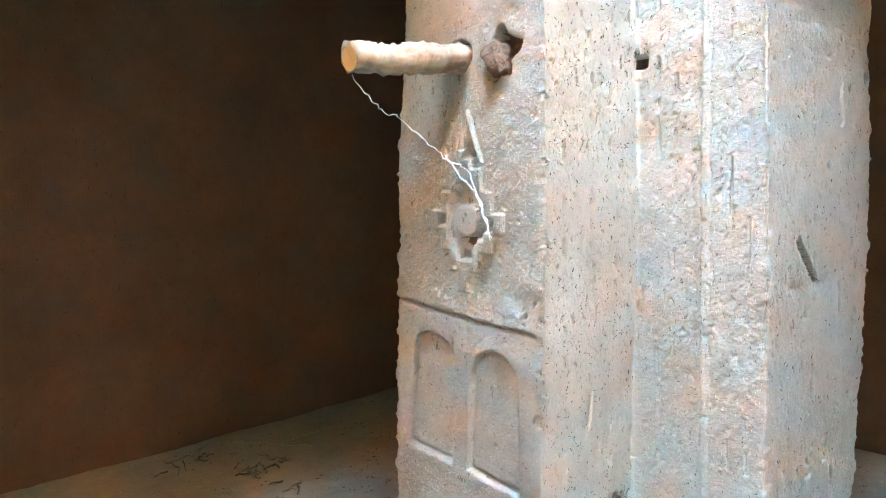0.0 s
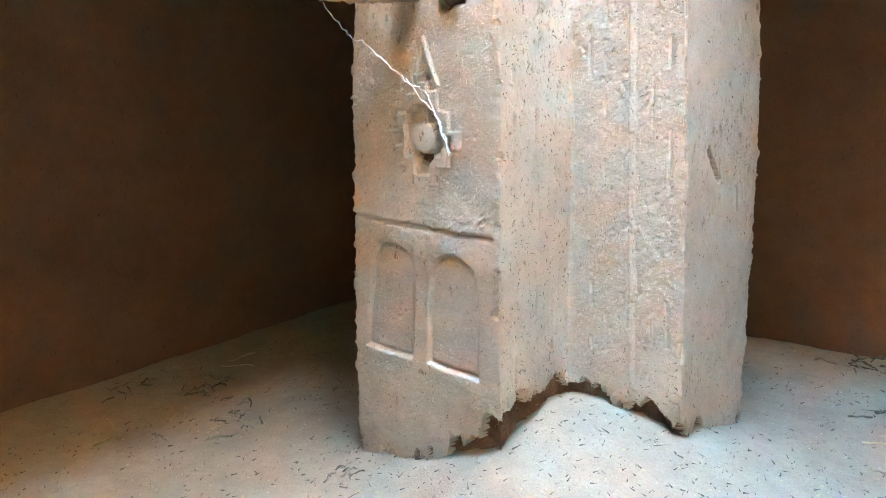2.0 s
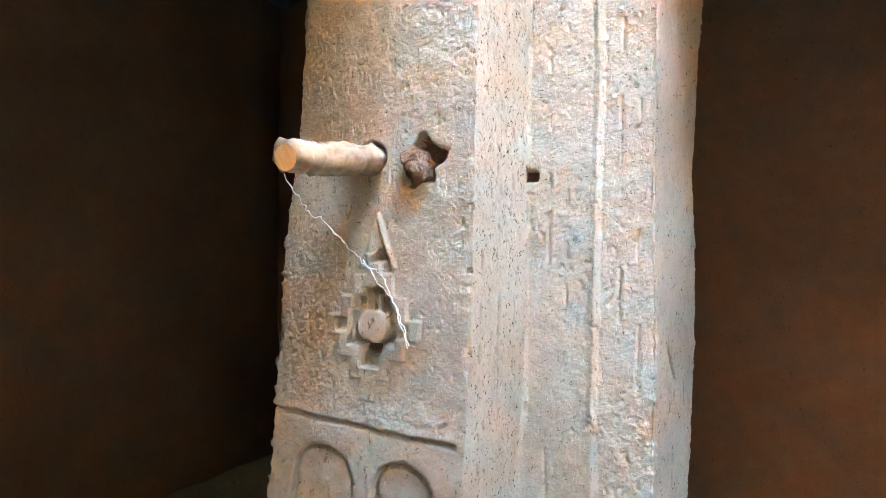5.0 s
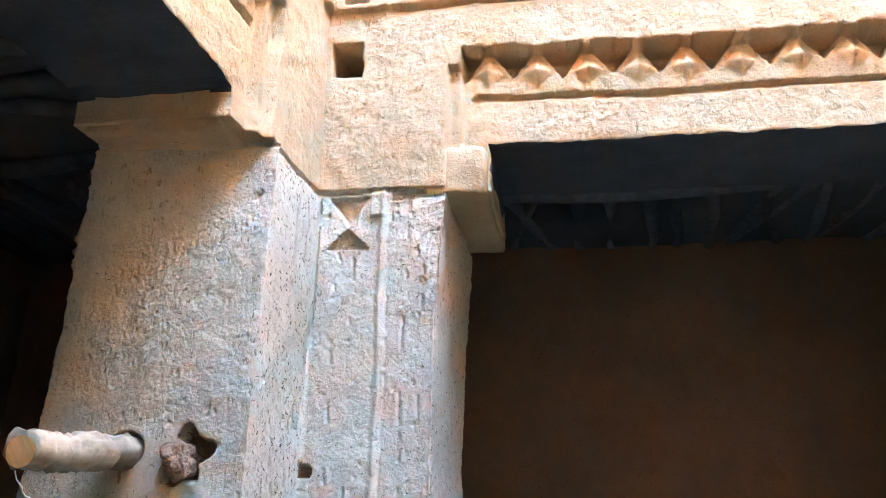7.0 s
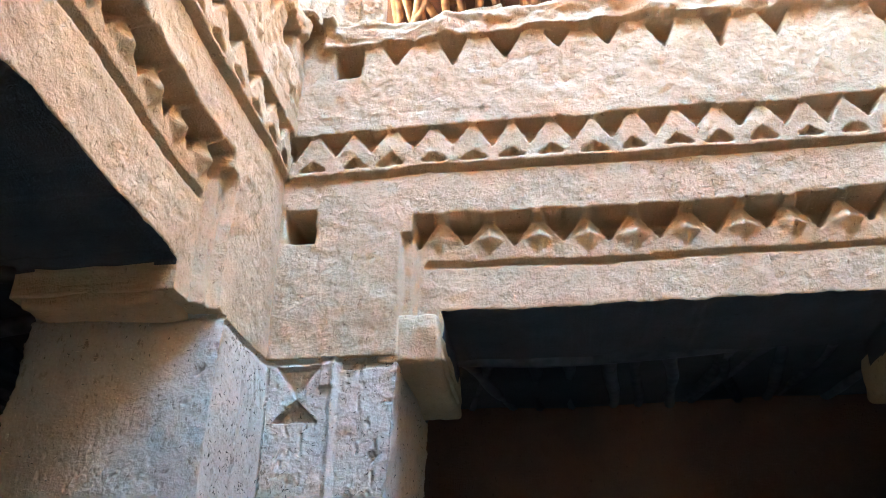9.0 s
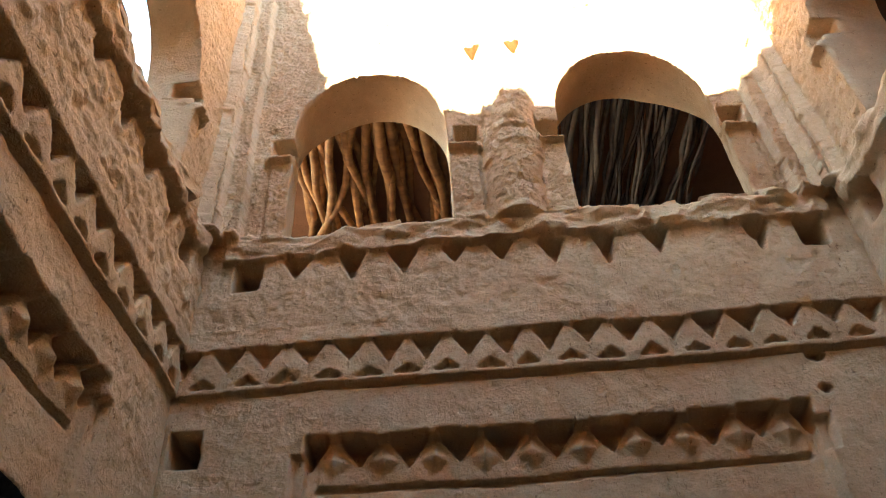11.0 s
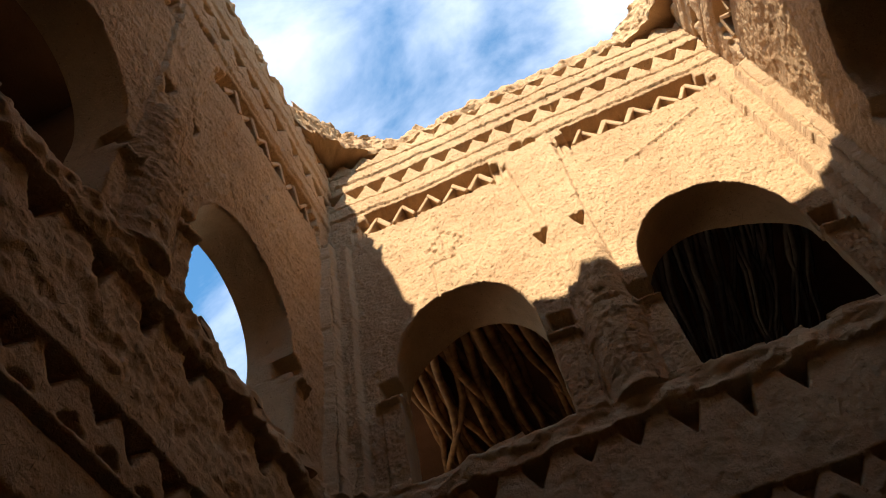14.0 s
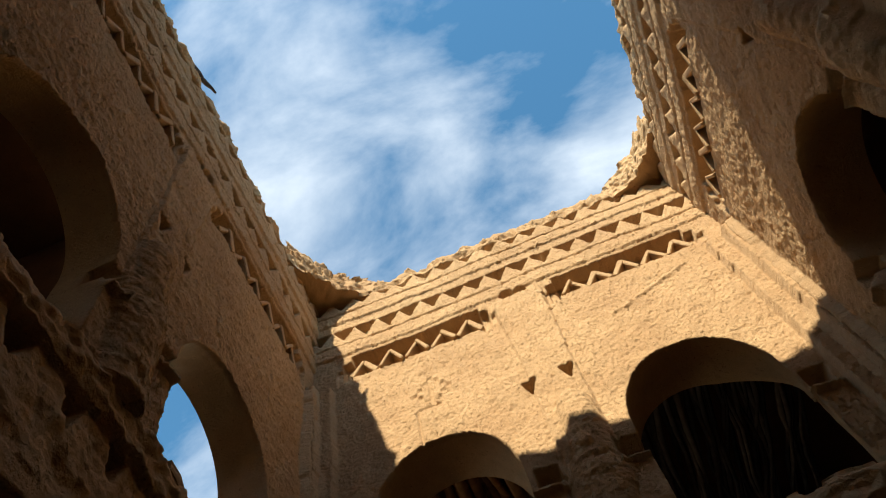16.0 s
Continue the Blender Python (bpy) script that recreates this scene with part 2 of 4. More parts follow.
def relief(u, v, length, seed, drop=0.0):
    """How far the face of a courtyard wall stands proud at each place. drop: how much lower the upper bands sit."""
    o = np.zeros_like(u)
    mid = length / 2
    niche = 1.45 if drop else 1.0  # the niches of the lower-set wall are cut deeper
    wob = vnoise(u, v, 0.5, seed + 5) * 0.012
    w = v + wob
    uu = u + vnoise(u, v, 0.35, seed + 6) * 0.008
    # lintel, set back under the wall
    a, b = 0.40, length - 0.39
    o -= 0.055 * rect(uu, w, a, b, 0, 2.665)
    o -= 0.03 * rect(uu, w, a - 0.04, a, 0, 2.62) + 0.03 * rect(uu, w, b, b + 0.035, 2.52, 2.62)
    o += 0.008 * rect(uu, w, a + 0.03, b - 0.03, 2.53, 2.665)
    o -= 0.014 * rect(uu, w, a + 0.03, b - 0.03, 2.516, 2.53)
    rnd = np.random.RandomState(seed + 50)
    n = round((b - a) / 0.143)
    for k in range(n + 1):
        c = a + k * (b - a) / n + rnd.uniform(-0.008, 0.008)
        inside = (uu > a) * (uu < b)
        o -= niche * 0.06 * inside * down_tri(uu, w, c, 0.058, 2.672, 2.588 + rnd.uniform(-0.008, 0.01))
        o += 0.03 * inside * np.clip(1 - np.abs(uu - c - 0.5 * (b - a) / n) / 0.045 - np.abs(w - 2.60) / 0.05, 0, 1)
    # zigzag cornice
    o += 0.018 * rect(uu, w, 0.0, length, 2.84, TOP + 1)
    o -= 0.018 * rect(uu, w, 0.2, length, 2.828, 2.842)
    pitch = length / round(length / 0.128)
    n = int(length / pitch)
    rnd = np.random.RandomState(seed)
    for k in range(n + 1):
        c = (k + 0.15) * pitch + rnd.uniform(-0.008, 0.008)
        o -= niche * 0.050 * down_tri(uu, w, c, 0.048, 2.985, 2.912 + rnd.uniform(-0.01, 0.012))
        o -= 0.029 * up_tri(uu, w, c + pitch / 2, 0.040, 2.896 + rnd.uniform(-0.008, 0.008), 2.862)
    o += 0.012 * rect(uu, w, 0, length, 2.985, 3.44)
    # notches under the upper sill
    pitch2 = (length - 0.34) / 11
    for k in range(12):
        c = 0.17 + k * pitch2 + rnd.uniform(-0.012, 0.012)
        if k in (0, 11):
            o -= 0.2 * rect(uu, w, c - 0.045, c + 0.04, 3.225, 3.345)
        elif k != 9:
            o -= niche * 0.085 * down_tri(uu, w, c, 0.056 + rnd.uniform(-0.012, 0.006), 3.36, 3.245 + rnd.uniform(-0.035, 0.025)) * (w < 3.338)
    o += (0.026 + 0.022 * np.clip(warped(u, v * 2, 0.10, seed + 9), -0.7, 1)) * rect(u, w + 0.015 * vnoise(u, u * 0, 0.05, seed + 14), 0.08, length - 0.08, 3.345, 3.46)
    # upper storey: corner steps
    up = (v > 3.44) & (v < 5.0 - drop)
    for e, far in ((u, 0.0), (length - u, 0.035)):
        o += 0.045 * (up & (e < 0.125 + far + wob)) + 0.05 * (up & (e < 0.06 + far / 2 + wob))
    o += 0.014 * (v > 3.44) * (np.abs(u - mid - 0.018) < 0.105 + 0.03 * np.clip((v - 4.6) / 0.6, 0, 1)) * (v < 5.25 - drop)
    # engaged column between the arches
    top = 4.45 - drop
    prof = 0.108 + 0.012 * (np.abs(v - 3.78) < 0.05) - 0.02 * (v > 3.95)
    half = np.sqrt(np.clip(1 - ((u - mid + 0.005 - 0.042 * np.clip((v - 3.6) / 0.5, 0, 1)) / prof) ** 2, 0, 1))
    crown = 4.30 - drop
    o = np.where((v > 3.44) & (v < crown - 0.1 + 0.1 * half) & (half > 0), np.maximum(o, (0.10 - 0.02 * (v > 3.9)) * half + (0.008 * vnoise(u * 0.25, v, 0.028, seed + 61, 2) + 0.005 * warped(u, v, 0.02, seed + 62)) * half**2 * (v < crown - 0.12)), o)
    for s in (-1, 1):
        o -= 0.09 * down_tri(u, v, mid - 0.007 + s * 0.088, 0.034, top + 0.075, top - 0.02)
    # imposts and slots beside the arches
    for c in (mid - 0.525, mid + 0.525):
        for s in (-1, 1):
            e = (u - c) * s
            o -= 0.085 * ((e > 0.315) & (e < 0.405 + wob) & (np.abs(w - (3.945 - drop)) < 0.045))
            o += 0.016 * ((e > 0.29) & (e < 0.40) & (w > 3.44) & (w < 3.85 - drop))
            o += 0.030 * ((e > 0.285) & (e < 0.42) & (np.abs(w - (3.85 - drop)) < 0.016))
    # recess with triangle teeth
    for a, b in ((0.22, mid - 0.20), (mid + 0.22, length - 0.195)):
        lo, hi = 5.085 - drop, 5.275 - drop
        o -= (0.11 if drop else 0.085) * rect(uu, w, a, b, lo, hi)
        o -= 0.05 * rect(uu, w, a - 0.045, a, lo - 0.03, hi - 0.045) + 0.05 * rect(uu, w, b, b + 0.045, lo - 0.03, hi - 0.045)
        o -= 0.02 * rect(uu, w, a - 0.08, a - 0.045, lo - 0.05, hi - 0.10) + 0.02 * rect(uu, w, b + 0.045, b + 0.08, lo - 0.05, hi - 0.1)
    o -= 0.09 * ((np.hypot(u - mid + 0.025, v - 5.30 + drop) < 0.034) | (np.hypot(u - mid - 0.047, v - 5.283 + drop) < 0.032)).astype(float)
    o += 0.012 * (w > 5.31 - drop)
    # two rows of triangular niches under the crest
    for base, tall, deep in ((5.46 - drop, 0.115, 0.06), (5.79 - drop * 0.6, 0.10, 0.05)):
        n = round(length / 0.135)
        for k in range(n + 1):
            c = (k + 0.35) * length / n + rnd.uniform(-0.012, 0.012)
            o -= niche * deep * down_tri(uu, w, c, 0.062, base + tall, base + rnd.uniform(-0.01, 0.015))
        o -= 0.014 * (np.abs(w - base + 0.045) < 0.008)
    o += 0.012 * (w > 5.65 - drop)
    # ragged crest
    o -= 0.05 * np.clip((v - (5.99 + 0.05 * vnoise(u, u * 0, 0.22, seed + 3))) / 0.04, 0, 1)
    # soften the cut edges, then the uneven hand-laid plaster
    e = np.pad(o, 1, mode="edge")
    o = 0.7 * o + 0.075 * (e[:-2, 1:-1] + e[2:, 1:-1] + e[1:-1, :-2] + e[1:-1, 2:])
    o += 0.014 * vnoise(u, v, 0.7, seed) + 0.006 * warped(u, v, 0.11, seed + 1) + np.where(v > 3.5, 0.004, 0.003) * warped(u, v, 0.035, seed + 2)
    o += (0.035 * vnoise(u, v, 0.07, seed + 16) - 0.015) * np.clip((v - 5.86) / 0.05, 0, 1)
    rough = np.where((v > 3.05) & (v < 3.52), 1.0, 0.0) + 0.4 * (np.abs(u - mid) < 0.12) * (v > 3.5) * (v < 4.4 - drop)
    o += (0.011 if drop else 0.0045) * rough * (warped(u, v, 0.085, seed + 17) + 0.7 * warped(u, v, 0.03, seed + 18))
    grit = np.random.RandomState(seed + 77).normal(0, 0.0024, o.shape) * np.where(v > 3.5, 1.0, 0.3)
    pits = np.clip(warped(u, v * 1.2, 0.02, seed + 15, 2) - 0.5, 0, 1) * np.where(v > 3.5, 0.025, 0.012)
    return o + grit - pits


SKIN = {}  # the faces of the walls and the pillar, for the straw that sticks out of them


def splay(u, v, place):
    """How far the jambs of the north arches open outwards behind the face."""
    if place is not north:
        return 0 * u
    inside = (v > 3.44) & (v < 4.45)
    return inside * (0.11 * np.clip((u - 1.78) / 0.14, 0, 1) * (u < 2.02) - 0.05 * np.clip((0.45 - u) / 0.14, 0, 1) * (u > 0.22))


def courtyard_wall(name, length, place, seed, step, drop, arches, holes=(), label="", extra=None):
    """One side of the courtyard above the pillars: place(u, out, v) gives the world position. Openings go through."""
    lap = 0.055 if place in (north, south) else 0.0  # laps over the side walls at the corners
    nu, nv = int((length + 2 * lap) / step) + 1, int((TOP - CAP) / step) + 1
    u, v = np.meshgrid(np.linspace(-lap, length + lap, nu), np.linspace(CAP, TOP, nv), indexing="ij")
    rag = 0.055 * vnoise(u, u * 0, 0.18, seed + 3) + 0.03 * vnoise(u, u * 0, 0.05, seed + 4)
    # the crest sags along the middle and rises to the corners
    rag = rag - 0.10 + 0.15 * np.exp(-((u / 0.4) ** 2)) + 0.13 * np.exp(-(((length - u) / 0.4) ** 2))
    v = v + rag * np.clip((v - 5.6) / 0.43, 0, 1)
    sills = 3.445 + 0.02 * vnoise(u, u * 0, 0.15, seed + 8)
    sdf = np.full_like(u, 9.0)
    for c, r, spring, rise in arches:
        sdf = np.minimum(sdf, arch_sdf(u, v, c, r + 0.008 * vnoise(u, v, 0.3, seed + 7), sills, spring, rise))
    for u0, u1, v0, v1 in holes:
        rough = 0.008 * vnoise(u, v, 0.06, seed + 12)
        sdf = np.minimum(sdf, np.maximum(np.abs(u - (u0 + u1) / 2) - (u1 - u0) / 2, np.abs(v - (v0 + v1) / 2) - (v1 - v0) / 2) + rough)
    out = relief(u, v, length, seed, drop)
    if extra is not None:
        out = out + extra(u, v)
    # draw the rim of each opening onto its true outline
    gu, gv = np.gradient(sdf, u[1, 0] - u[0, 0], v[0, 1] - v[0, 0])
    g = np.maximum(np.hypot(gu, gv), 0.3)
    near = (np.abs(sdf) < 0.75 * step) & (g < 3)
    u = np.where(near, u - sdf * gu / g**2, u)
    v = np.where(near, v - sdf * gv / g**2, v)
    sdf = np.where(near, 0.0, sdf)
    SKIN[name] = (u, v, out, sdf, place)
    q = quads(nu, nv)
    keep = (sdf.ravel()[q].mean(1) > 0)
    front = q[keep]
    n = u.size
    deep = np.where(v < 3.2, -0.46, -0.17 if place is west else -0.24)
    fx = np.stack(place(u.ravel(), out.ravel(), v.ravel()), 1)
    bx = np.stack(place((u + splay(u, v, place)).ravel(), deep.ravel(), v.ravel()), 1)
    # rim edges: those used by one kept face only
    e = np.concatenate([front[:, [0, 1]], front[:, [1, 2]], front[:, [2, 3]], front[:, [3, 0]]])
    key = np.sort(e, 1) @ np.array([n, 1])
    _, first, count = np.unique(key, return_index=True, return_counts=True)
    rim = e[first[count == 1]]
    steps = 8
    rings = [fx]
    jit = 0.006
    for k in range(1, steps + 1):
        f = k / steps
        p = fx * (1 - f) + bx * f
        if k < steps:
            p = p + jit * np.stack([vnoise(fx[:, 1] + fx[:, 0] + f * 3, fx[:, 2], 0.07, seed + 30 + c, 2) for c in range(3)], 1)
        rings.append(p)
    used = np.unique(rim)
    remap = -np.ones(n, dtype=int)
    verts = [fx]
    faces = [front]
    prev = np.arange(n)
    base = n
    for k in range(1, steps + 1):
        remap = -np.ones(n, dtype=int)
        remap[used] = base + np.arange(len(used))
        verts.append(rings[k][used])
        faces.append(np.stack([prev[rim[:, 1]], prev[rim[:, 0]], remap[rim[:, 0]], remap[rim[:, 1]]], 1))
        base += len(used)
        prev = remap
    V, Q = np.concatenate(verts), np.concatenate(faces)
    # rim faces at lintel height take the dark grey material
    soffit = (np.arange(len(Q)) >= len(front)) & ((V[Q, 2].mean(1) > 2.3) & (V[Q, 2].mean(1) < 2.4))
    me = mesh_of(name, V, Q, [PLASTER, UNDERSIDE], soffit)
    bm = bmesh.new()
    bm.from_mesh(me)
    bmesh.ops.delete(bm, geom=[x for x in bm.verts if not x.link_faces], context="VERTS")
    bm.to_mesh(me)
    bm.free()
    ob = tagged(new(name, me), label, "wall", kind="structure")
    return ob


def north(u, o, v):
    return u, -o, v


def west(u, o, v):
    return o - 0.012 - 0.002 * np.clip((v - 3.44) / 0.02, 0, 1), -u, v


def east(u, o, v):
    return LX - o, -u, v


def south(u, o, v):
    return u, -LY + o, v


ARCH_N = [(0.585, 0.305, 4.02, 0.36), (1.64, 0.31, 4.03, 0.38)]
ARCH_S = [(0.70, 0.325, 3.93, 0.34), (1.72, 0.325, 3.93, 0.34)]


def gap(length):
    return (0.48, length - 0.48, 1.0, 2.38)


def scratches(u, v):
    """A stepped cross, a drip line and two small broken holes."""
    dx, dz = np.abs(u - 0.60), np.abs(v - 4.725)
    step = np.floor(dx / 0.028 + 0.5) + np.floor(dz / 0.036 + 0.5)
    o = -0.010 * ((step == 3) | ((step < 3) & (dx < 0.012))) * (dx < 0.1) * (dz < 0.12)
    o = o - 0.010 * rect(u, v, 0.515, 0.525, 4.36, 4.6) - 0.010 * rect(u, v, 0.52, 0.64, 4.6, 4.612)
    line = 4.76 + 0.4 * (u - 1.5) + 0.012 * vnoise(u, u * 0, 0.1, 7)
    o = o + 0.010 * np.exp(-(((v - line) / 0.012) ** 2)) * (u > 1.5) * (u < 1.95)
    for cx, cz, r in ((1.93, 2.822, 0.032), (1.92, 2.705, 0.02)):
        o = o - 0.045 * np.clip((r - np.hypot(u - cx, (v - cz) * 1.4)) / 0.01, 0, 1)
    return o


wall_n = courtyard_wall("wall_north", LX, north, 11, 0.0056, 0.0, ARCH_N, [gap(LX), (0.004, 0.098, 2.60, 2.722)],
                        "ochre mud-plaster courtyard wall with zigzag friezes and two arches", scratches)
wall_w = courtyard_wall("wall_west", LY, west, 23, 0.0068, 0.06, ARCH_S, [(0.48, LY - 0.5, 1.0, 2.314)],
                        "ochre mud-plaster courtyard wall with an arch open to the sky")
wall_e = courtyard_wall("wall_east", LY, east, 37, 0.009, 0.0, ARCH_S, [gap(LY)],
                        "ochre mud-plaster courtyard wall with dark arched openings")
wall_s = courtyard_wall("wall_south", LX, south, 41, 0.03, 0.0, ARCH_N, [gap(LX)],
                        "ochre mud-plaster courtyard wall on the shaded side")


# ---- bricks set as teeth ----
def tooth_mesh(name, wide, tall, deep, seed):
    """A small flat mud brick with worn edges that leans against its neighbour; its face looks along -y."""
    r = random.Random(seed)
    bm = bmesh.new()
    bmesh.ops.create_cube(bm, size=1, matrix=Matrix.LocRotScale((0, deep / 2, 0), None, (wide, deep, tall)))
    for v in bm.verts:
        v.co += Vector((r.uniform(-0.003, 0.003), r.uniform(-0.006, 0.004), r.uniform(-0.005, 0.005)))
    bmesh.ops.bevel(bm, geom=bm.edges[:], offset=0.004, segments=1, affect="EDGES")
    me = bpy.data.meshes.new(name)
    bm.to_mesh(me)
    bm.free()
    me.materials.append(PLASTER)
    return me


TEETH = [tooth_mesh("brick", 0.021 + 0.002 * k, 0.125, 0.12, 80 + k) for k in range(4)]


def side_matrix(side, u, out, v, lean=0.0):
    """The pose of a piece whose face looks out of a wall."""
    x, y, z = (float(c) for c in side(u, out, np.float64(v)))
    turn = {north: 0, west: 90, east: -90, south: 180}[side]
    return pose(x, y, z, 0, lean, turn)


def teeth(wall, side, length, drop, seed):
    r = random.Random(seed)
    mid = length / 2
    for a, b in ((0.22, mid - 0.20), (mid + 0.22, length - 0.195)):
        n = round((b - a) / 0.135)
        for k in range(n):
            u = a + (k + 0.5) * (b - a) / n + r.uniform(-0.006, 0.006)
            for s in (-1, 1):
                m = side_matrix(side, u, 0.026 + r.uniform(-0.006, 0.006), 5.13 - drop)
                part("brick", r.choice(TEETH), wall).matrix_basis = m @ pose(s * 0.031, 0, 0, 0, -s * (31 + r.uniform(-3, 3)), 0)


for w, side, length, drop, seed in ((wall_n, north, LX, 0, 1), (wall_w, west, LY, 0.06, 2), (wall_e, east, LY, 0, 3), (wall_s, south, LX, 0, 4)):
    teeth(w, side, length, drop, seed)


# ---- pillars ----
def corner_pillar(name, step, detail, seed, label):
    """An L-shaped corner pillar of the north-west corner: plan points run round it, the courtyard sides finely."""
    runs = [((-0.65, 0.53), (-0.65, -0.375), 0.04), ((-0.65, -0.375), (0, -0.375), step), ((0, -0.375), (0, 0), step), ((0, 0), (0.345, 0), step),
            ((0.345, 0), (0.345, 0.53), step), ((0.345, 0.53), (-0.65, 0.53), 0.04)]
    px, py, nx, ny, face, along = [], [], [], [], [], []
    for k, (a, b, d) in enumerate(runs):
        a, b = np.array(a), np.array(b)
        length = np.hypot(*(b - a))
        m = max(2, round(length / d))
        t = np.arange(m) / m
        px += list(a[0] + (b - a)[0] * t)
        py += list(a[1] + (b - a)[1] * t)
        way = (b - a) / length
        nx += [way[1]] * m
        ny += [-way[0]] * m
        face += [k] * m
        along += list(t * length)
    px, py, nx, ny, face, along = (np.array(c) for c in (px, py, nx, ny, face, along))
    # round the corners a little
    first = np.r_[True, face[1:] != face[:-1]]
    prev = np.roll(np.arange(len(px)), 1)
    ax, ay = nx.copy(), ny.copy()
    ax[first] = (nx + nx[prev])[first]
    ay[first] = (ny + ny[prev])[first]
    zs = np.linspace(-0.06, CAP + 0.0, int((CAP + 0.06) / step) + 1)
    P, Z = np.meshgrid(np.arange(len(px)), zs, indexing="ij")
    X0, Y0, F, S = px[P], py[P], face[P], along[P]
    # the outer side leans in as it rises
    XS = X0 + np.interp(Z, (0.05, 0.45, 0.99, 1.35, 1.57, 1.87, 2.2), (0.012, 0.042, 0.080, 0.112, 0.148, 0.162, 0.172)) * np.clip((-0.2 - X0) / 0.45, 0, 1)
    o = 0.010 * vnoise(X0 + Y0 * 1.3, Z, 0.5, seed) + 0.004 * vnoise(X0 - Y0, Z, 0.10, seed + 1) + 0.0008 * vnoise(X0 * 1.1 + Y0, Z, 0.026, seed + 2)
    o += np.random.RandomState(seed).normal(0, 0.0004, o.shape) - 0.035 * np.clip(warped(X0 + Y0 * 1.2, Z * 0.6, 0.014, seed + 21, 2) - 0.56, 0, 1) * (1 + vnoise(X0 + Y0, Z, 0.3, seed + 22)) + 0.0010 * vnoise((X0 + Y0) * 1.4, Z * 2.0, 0.05, seed + 23)
    crease = np.exp(-((warped(X0 * 1.2 + Y0, Z * 1.2, 0.10, seed + 41) / 0.035) ** 2)) * np.clip(warped(X0 + Y0, Z, 0.16, seed + 42) + 0.1, 0, 1)
    o -= 0.003 * crease
    o += np.where((F == 2) | (F == 3), 0.0006 * vnoise((X0 + Y0) * 1.0, Z * 0.12, 0.02, seed + 3), 0)
    o -= np.where(F == 2, 0.010, 0.0)
    # a ragged groove where the wall above rests on the pillar
    o -= 0.014 * np.exp(-(((Z - 2.226 - 0.004 * vnoise(X0 + Y0, X0 - Y0, 0.05, seed + 60)) / 0.007) ** 2))
    # flakes, torn straw plaster and pits
    U = X0 * 1.07 + Y0
    torn = np.clip(warped(U, Z, 0.28, seed + 50) + np.where((F == 2) | (F == 3), 0.15, -0.12), 0, 1)
    flake = np.clip(warped(U, Z * 0.9, 0.034, seed + 51, 4) * 4, -1, 1)
    o += 0.0013 * flake * torn + 0.0011 * warped(U, Z * 0.9, 0.015, seed + 52, 2) * (0.35 + torn)
    o += 0.0020 * vnoise(U, Z, 0.055, seed + 53)
    o -= 0.05 * np.clip(warped(U, Z * 0.7, 0.013, seed + 54, 2) - 0.52, 0, 1) * (0.25 + torn)
    ends = np.array([0.905, 0.65, 0.375, 0.345, 0.53, 0.995])[F] - S
    dist = np.where(F == 2, S, np.where(F == 3, ends, np.minimum(S, ends)))
    o -= 0.008 * np.exp(-dist / 0.009) * np.maximum(0.1, 1 + 1.6 * vnoise(X0 * 0 + 1.0, Z, 0.045, seed + 4) + 1.2 * vnoise(X0 * 0 + 1.0, Z, 0.015, seed + 14))
    core = np.zeros_like(o, dtype=bool)
    bite = np.zeros_like(o)
    if detail:
        cut = carving(F, XS, Y0, Z)
        o += cut
        # the foot, eaten away above the dust
        line = 0.16 * np.exp(-((X0 - 0.0) ** 2 + (Y0 + 0.05) ** 2) / 0.12) + 0.125 + 0.07 * vnoise(X0 + Y0, X0 - Y0, 0.07, seed + 8) + 0.03 * vnoise(X0 + Y0, X0 - Y0, 0.018, seed + 18) + 0.045 * np.exp(-((np.hypot(X0, Y0 + 0.375)) / 0.16) ** 2) + 0.03 * np.exp(-((np.hypot(X0 - 0.345, Y0)) / 0.1) ** 2)
        line -= 0.12 * np.clip((-0.18 - X0) / 0.08, 0, 1) + 0.12 * np.clip((Y0 - 0.16) / 0.08, 0, 1)
        line += 0.035 * warped(X0 * 1.07 + Y0, Z, 0.045, seed + 19)
        eaten = np.clip((line - Z) / 0.007, 0, 1) * (F > 0) * (F < 5)
        o -= eaten * (0.034 + 0.02 * vnoise(X0 + Y0, Z, 0.04, seed + 9))
        core = (eaten > 0.4) | (cut < -0.029)
        bite = eaten * 0.04
    X, Y = XS + ax[P] * o, Y0 + ay[P] * o
    X = np.where((F == 1) | (F == 2), np.minimum(X, 0.009 - bite), np.where((F == 3) | (F == 4), np.minimum(X, 0.353 - bite), X))
    Y = np.where((F == 1) | (F == 2), np.maximum(Y, -0.383 + bite), np.where(F == 4, np.maximum(Y, -0.008 + bite), Y))
    # the inner leg leans back as it rises and draws in at the foot
    leg = np.clip((-0.02 - Y0) / 0.25, 0, 1) * np.clip((X0 + 0.3) / 0.3, 0, 1)
    X = X + np.interp(Z, (0, 0.55, 1.1, 2.2), (-0.024, -0.018, 0.004, 0.0)) * np.where((F == 1) | (F == 2), np.clip((X0 + 0.3) / 0.3, 0, 1), 0)
    Y = Y + np.interp(Z, (0, 1.1, 1.57, 1.9, 2.2), (-0.004, -0.002, 0.008, 0.022, 0.042)) * leg
    X = X + np.interp(Z, (0, 1.0, 1.5, 1.9, 2.2), (-0.002, 0.006, -0.002, 0.0, 0.016)) * np.clip((X0 - 0.2) / 0.14, 0, 1)
    Y = np.where(Y0 > 0.1, Y + (0.005 + 0.04 * Z) * np.clip((Y0 - 0.1) / 0.43, 0, 1), Y)
    if detail:
        SKIN[name] = (X, Y, Z, nx[P], ny[P], F)
    m, nz = len(px), len(zs)
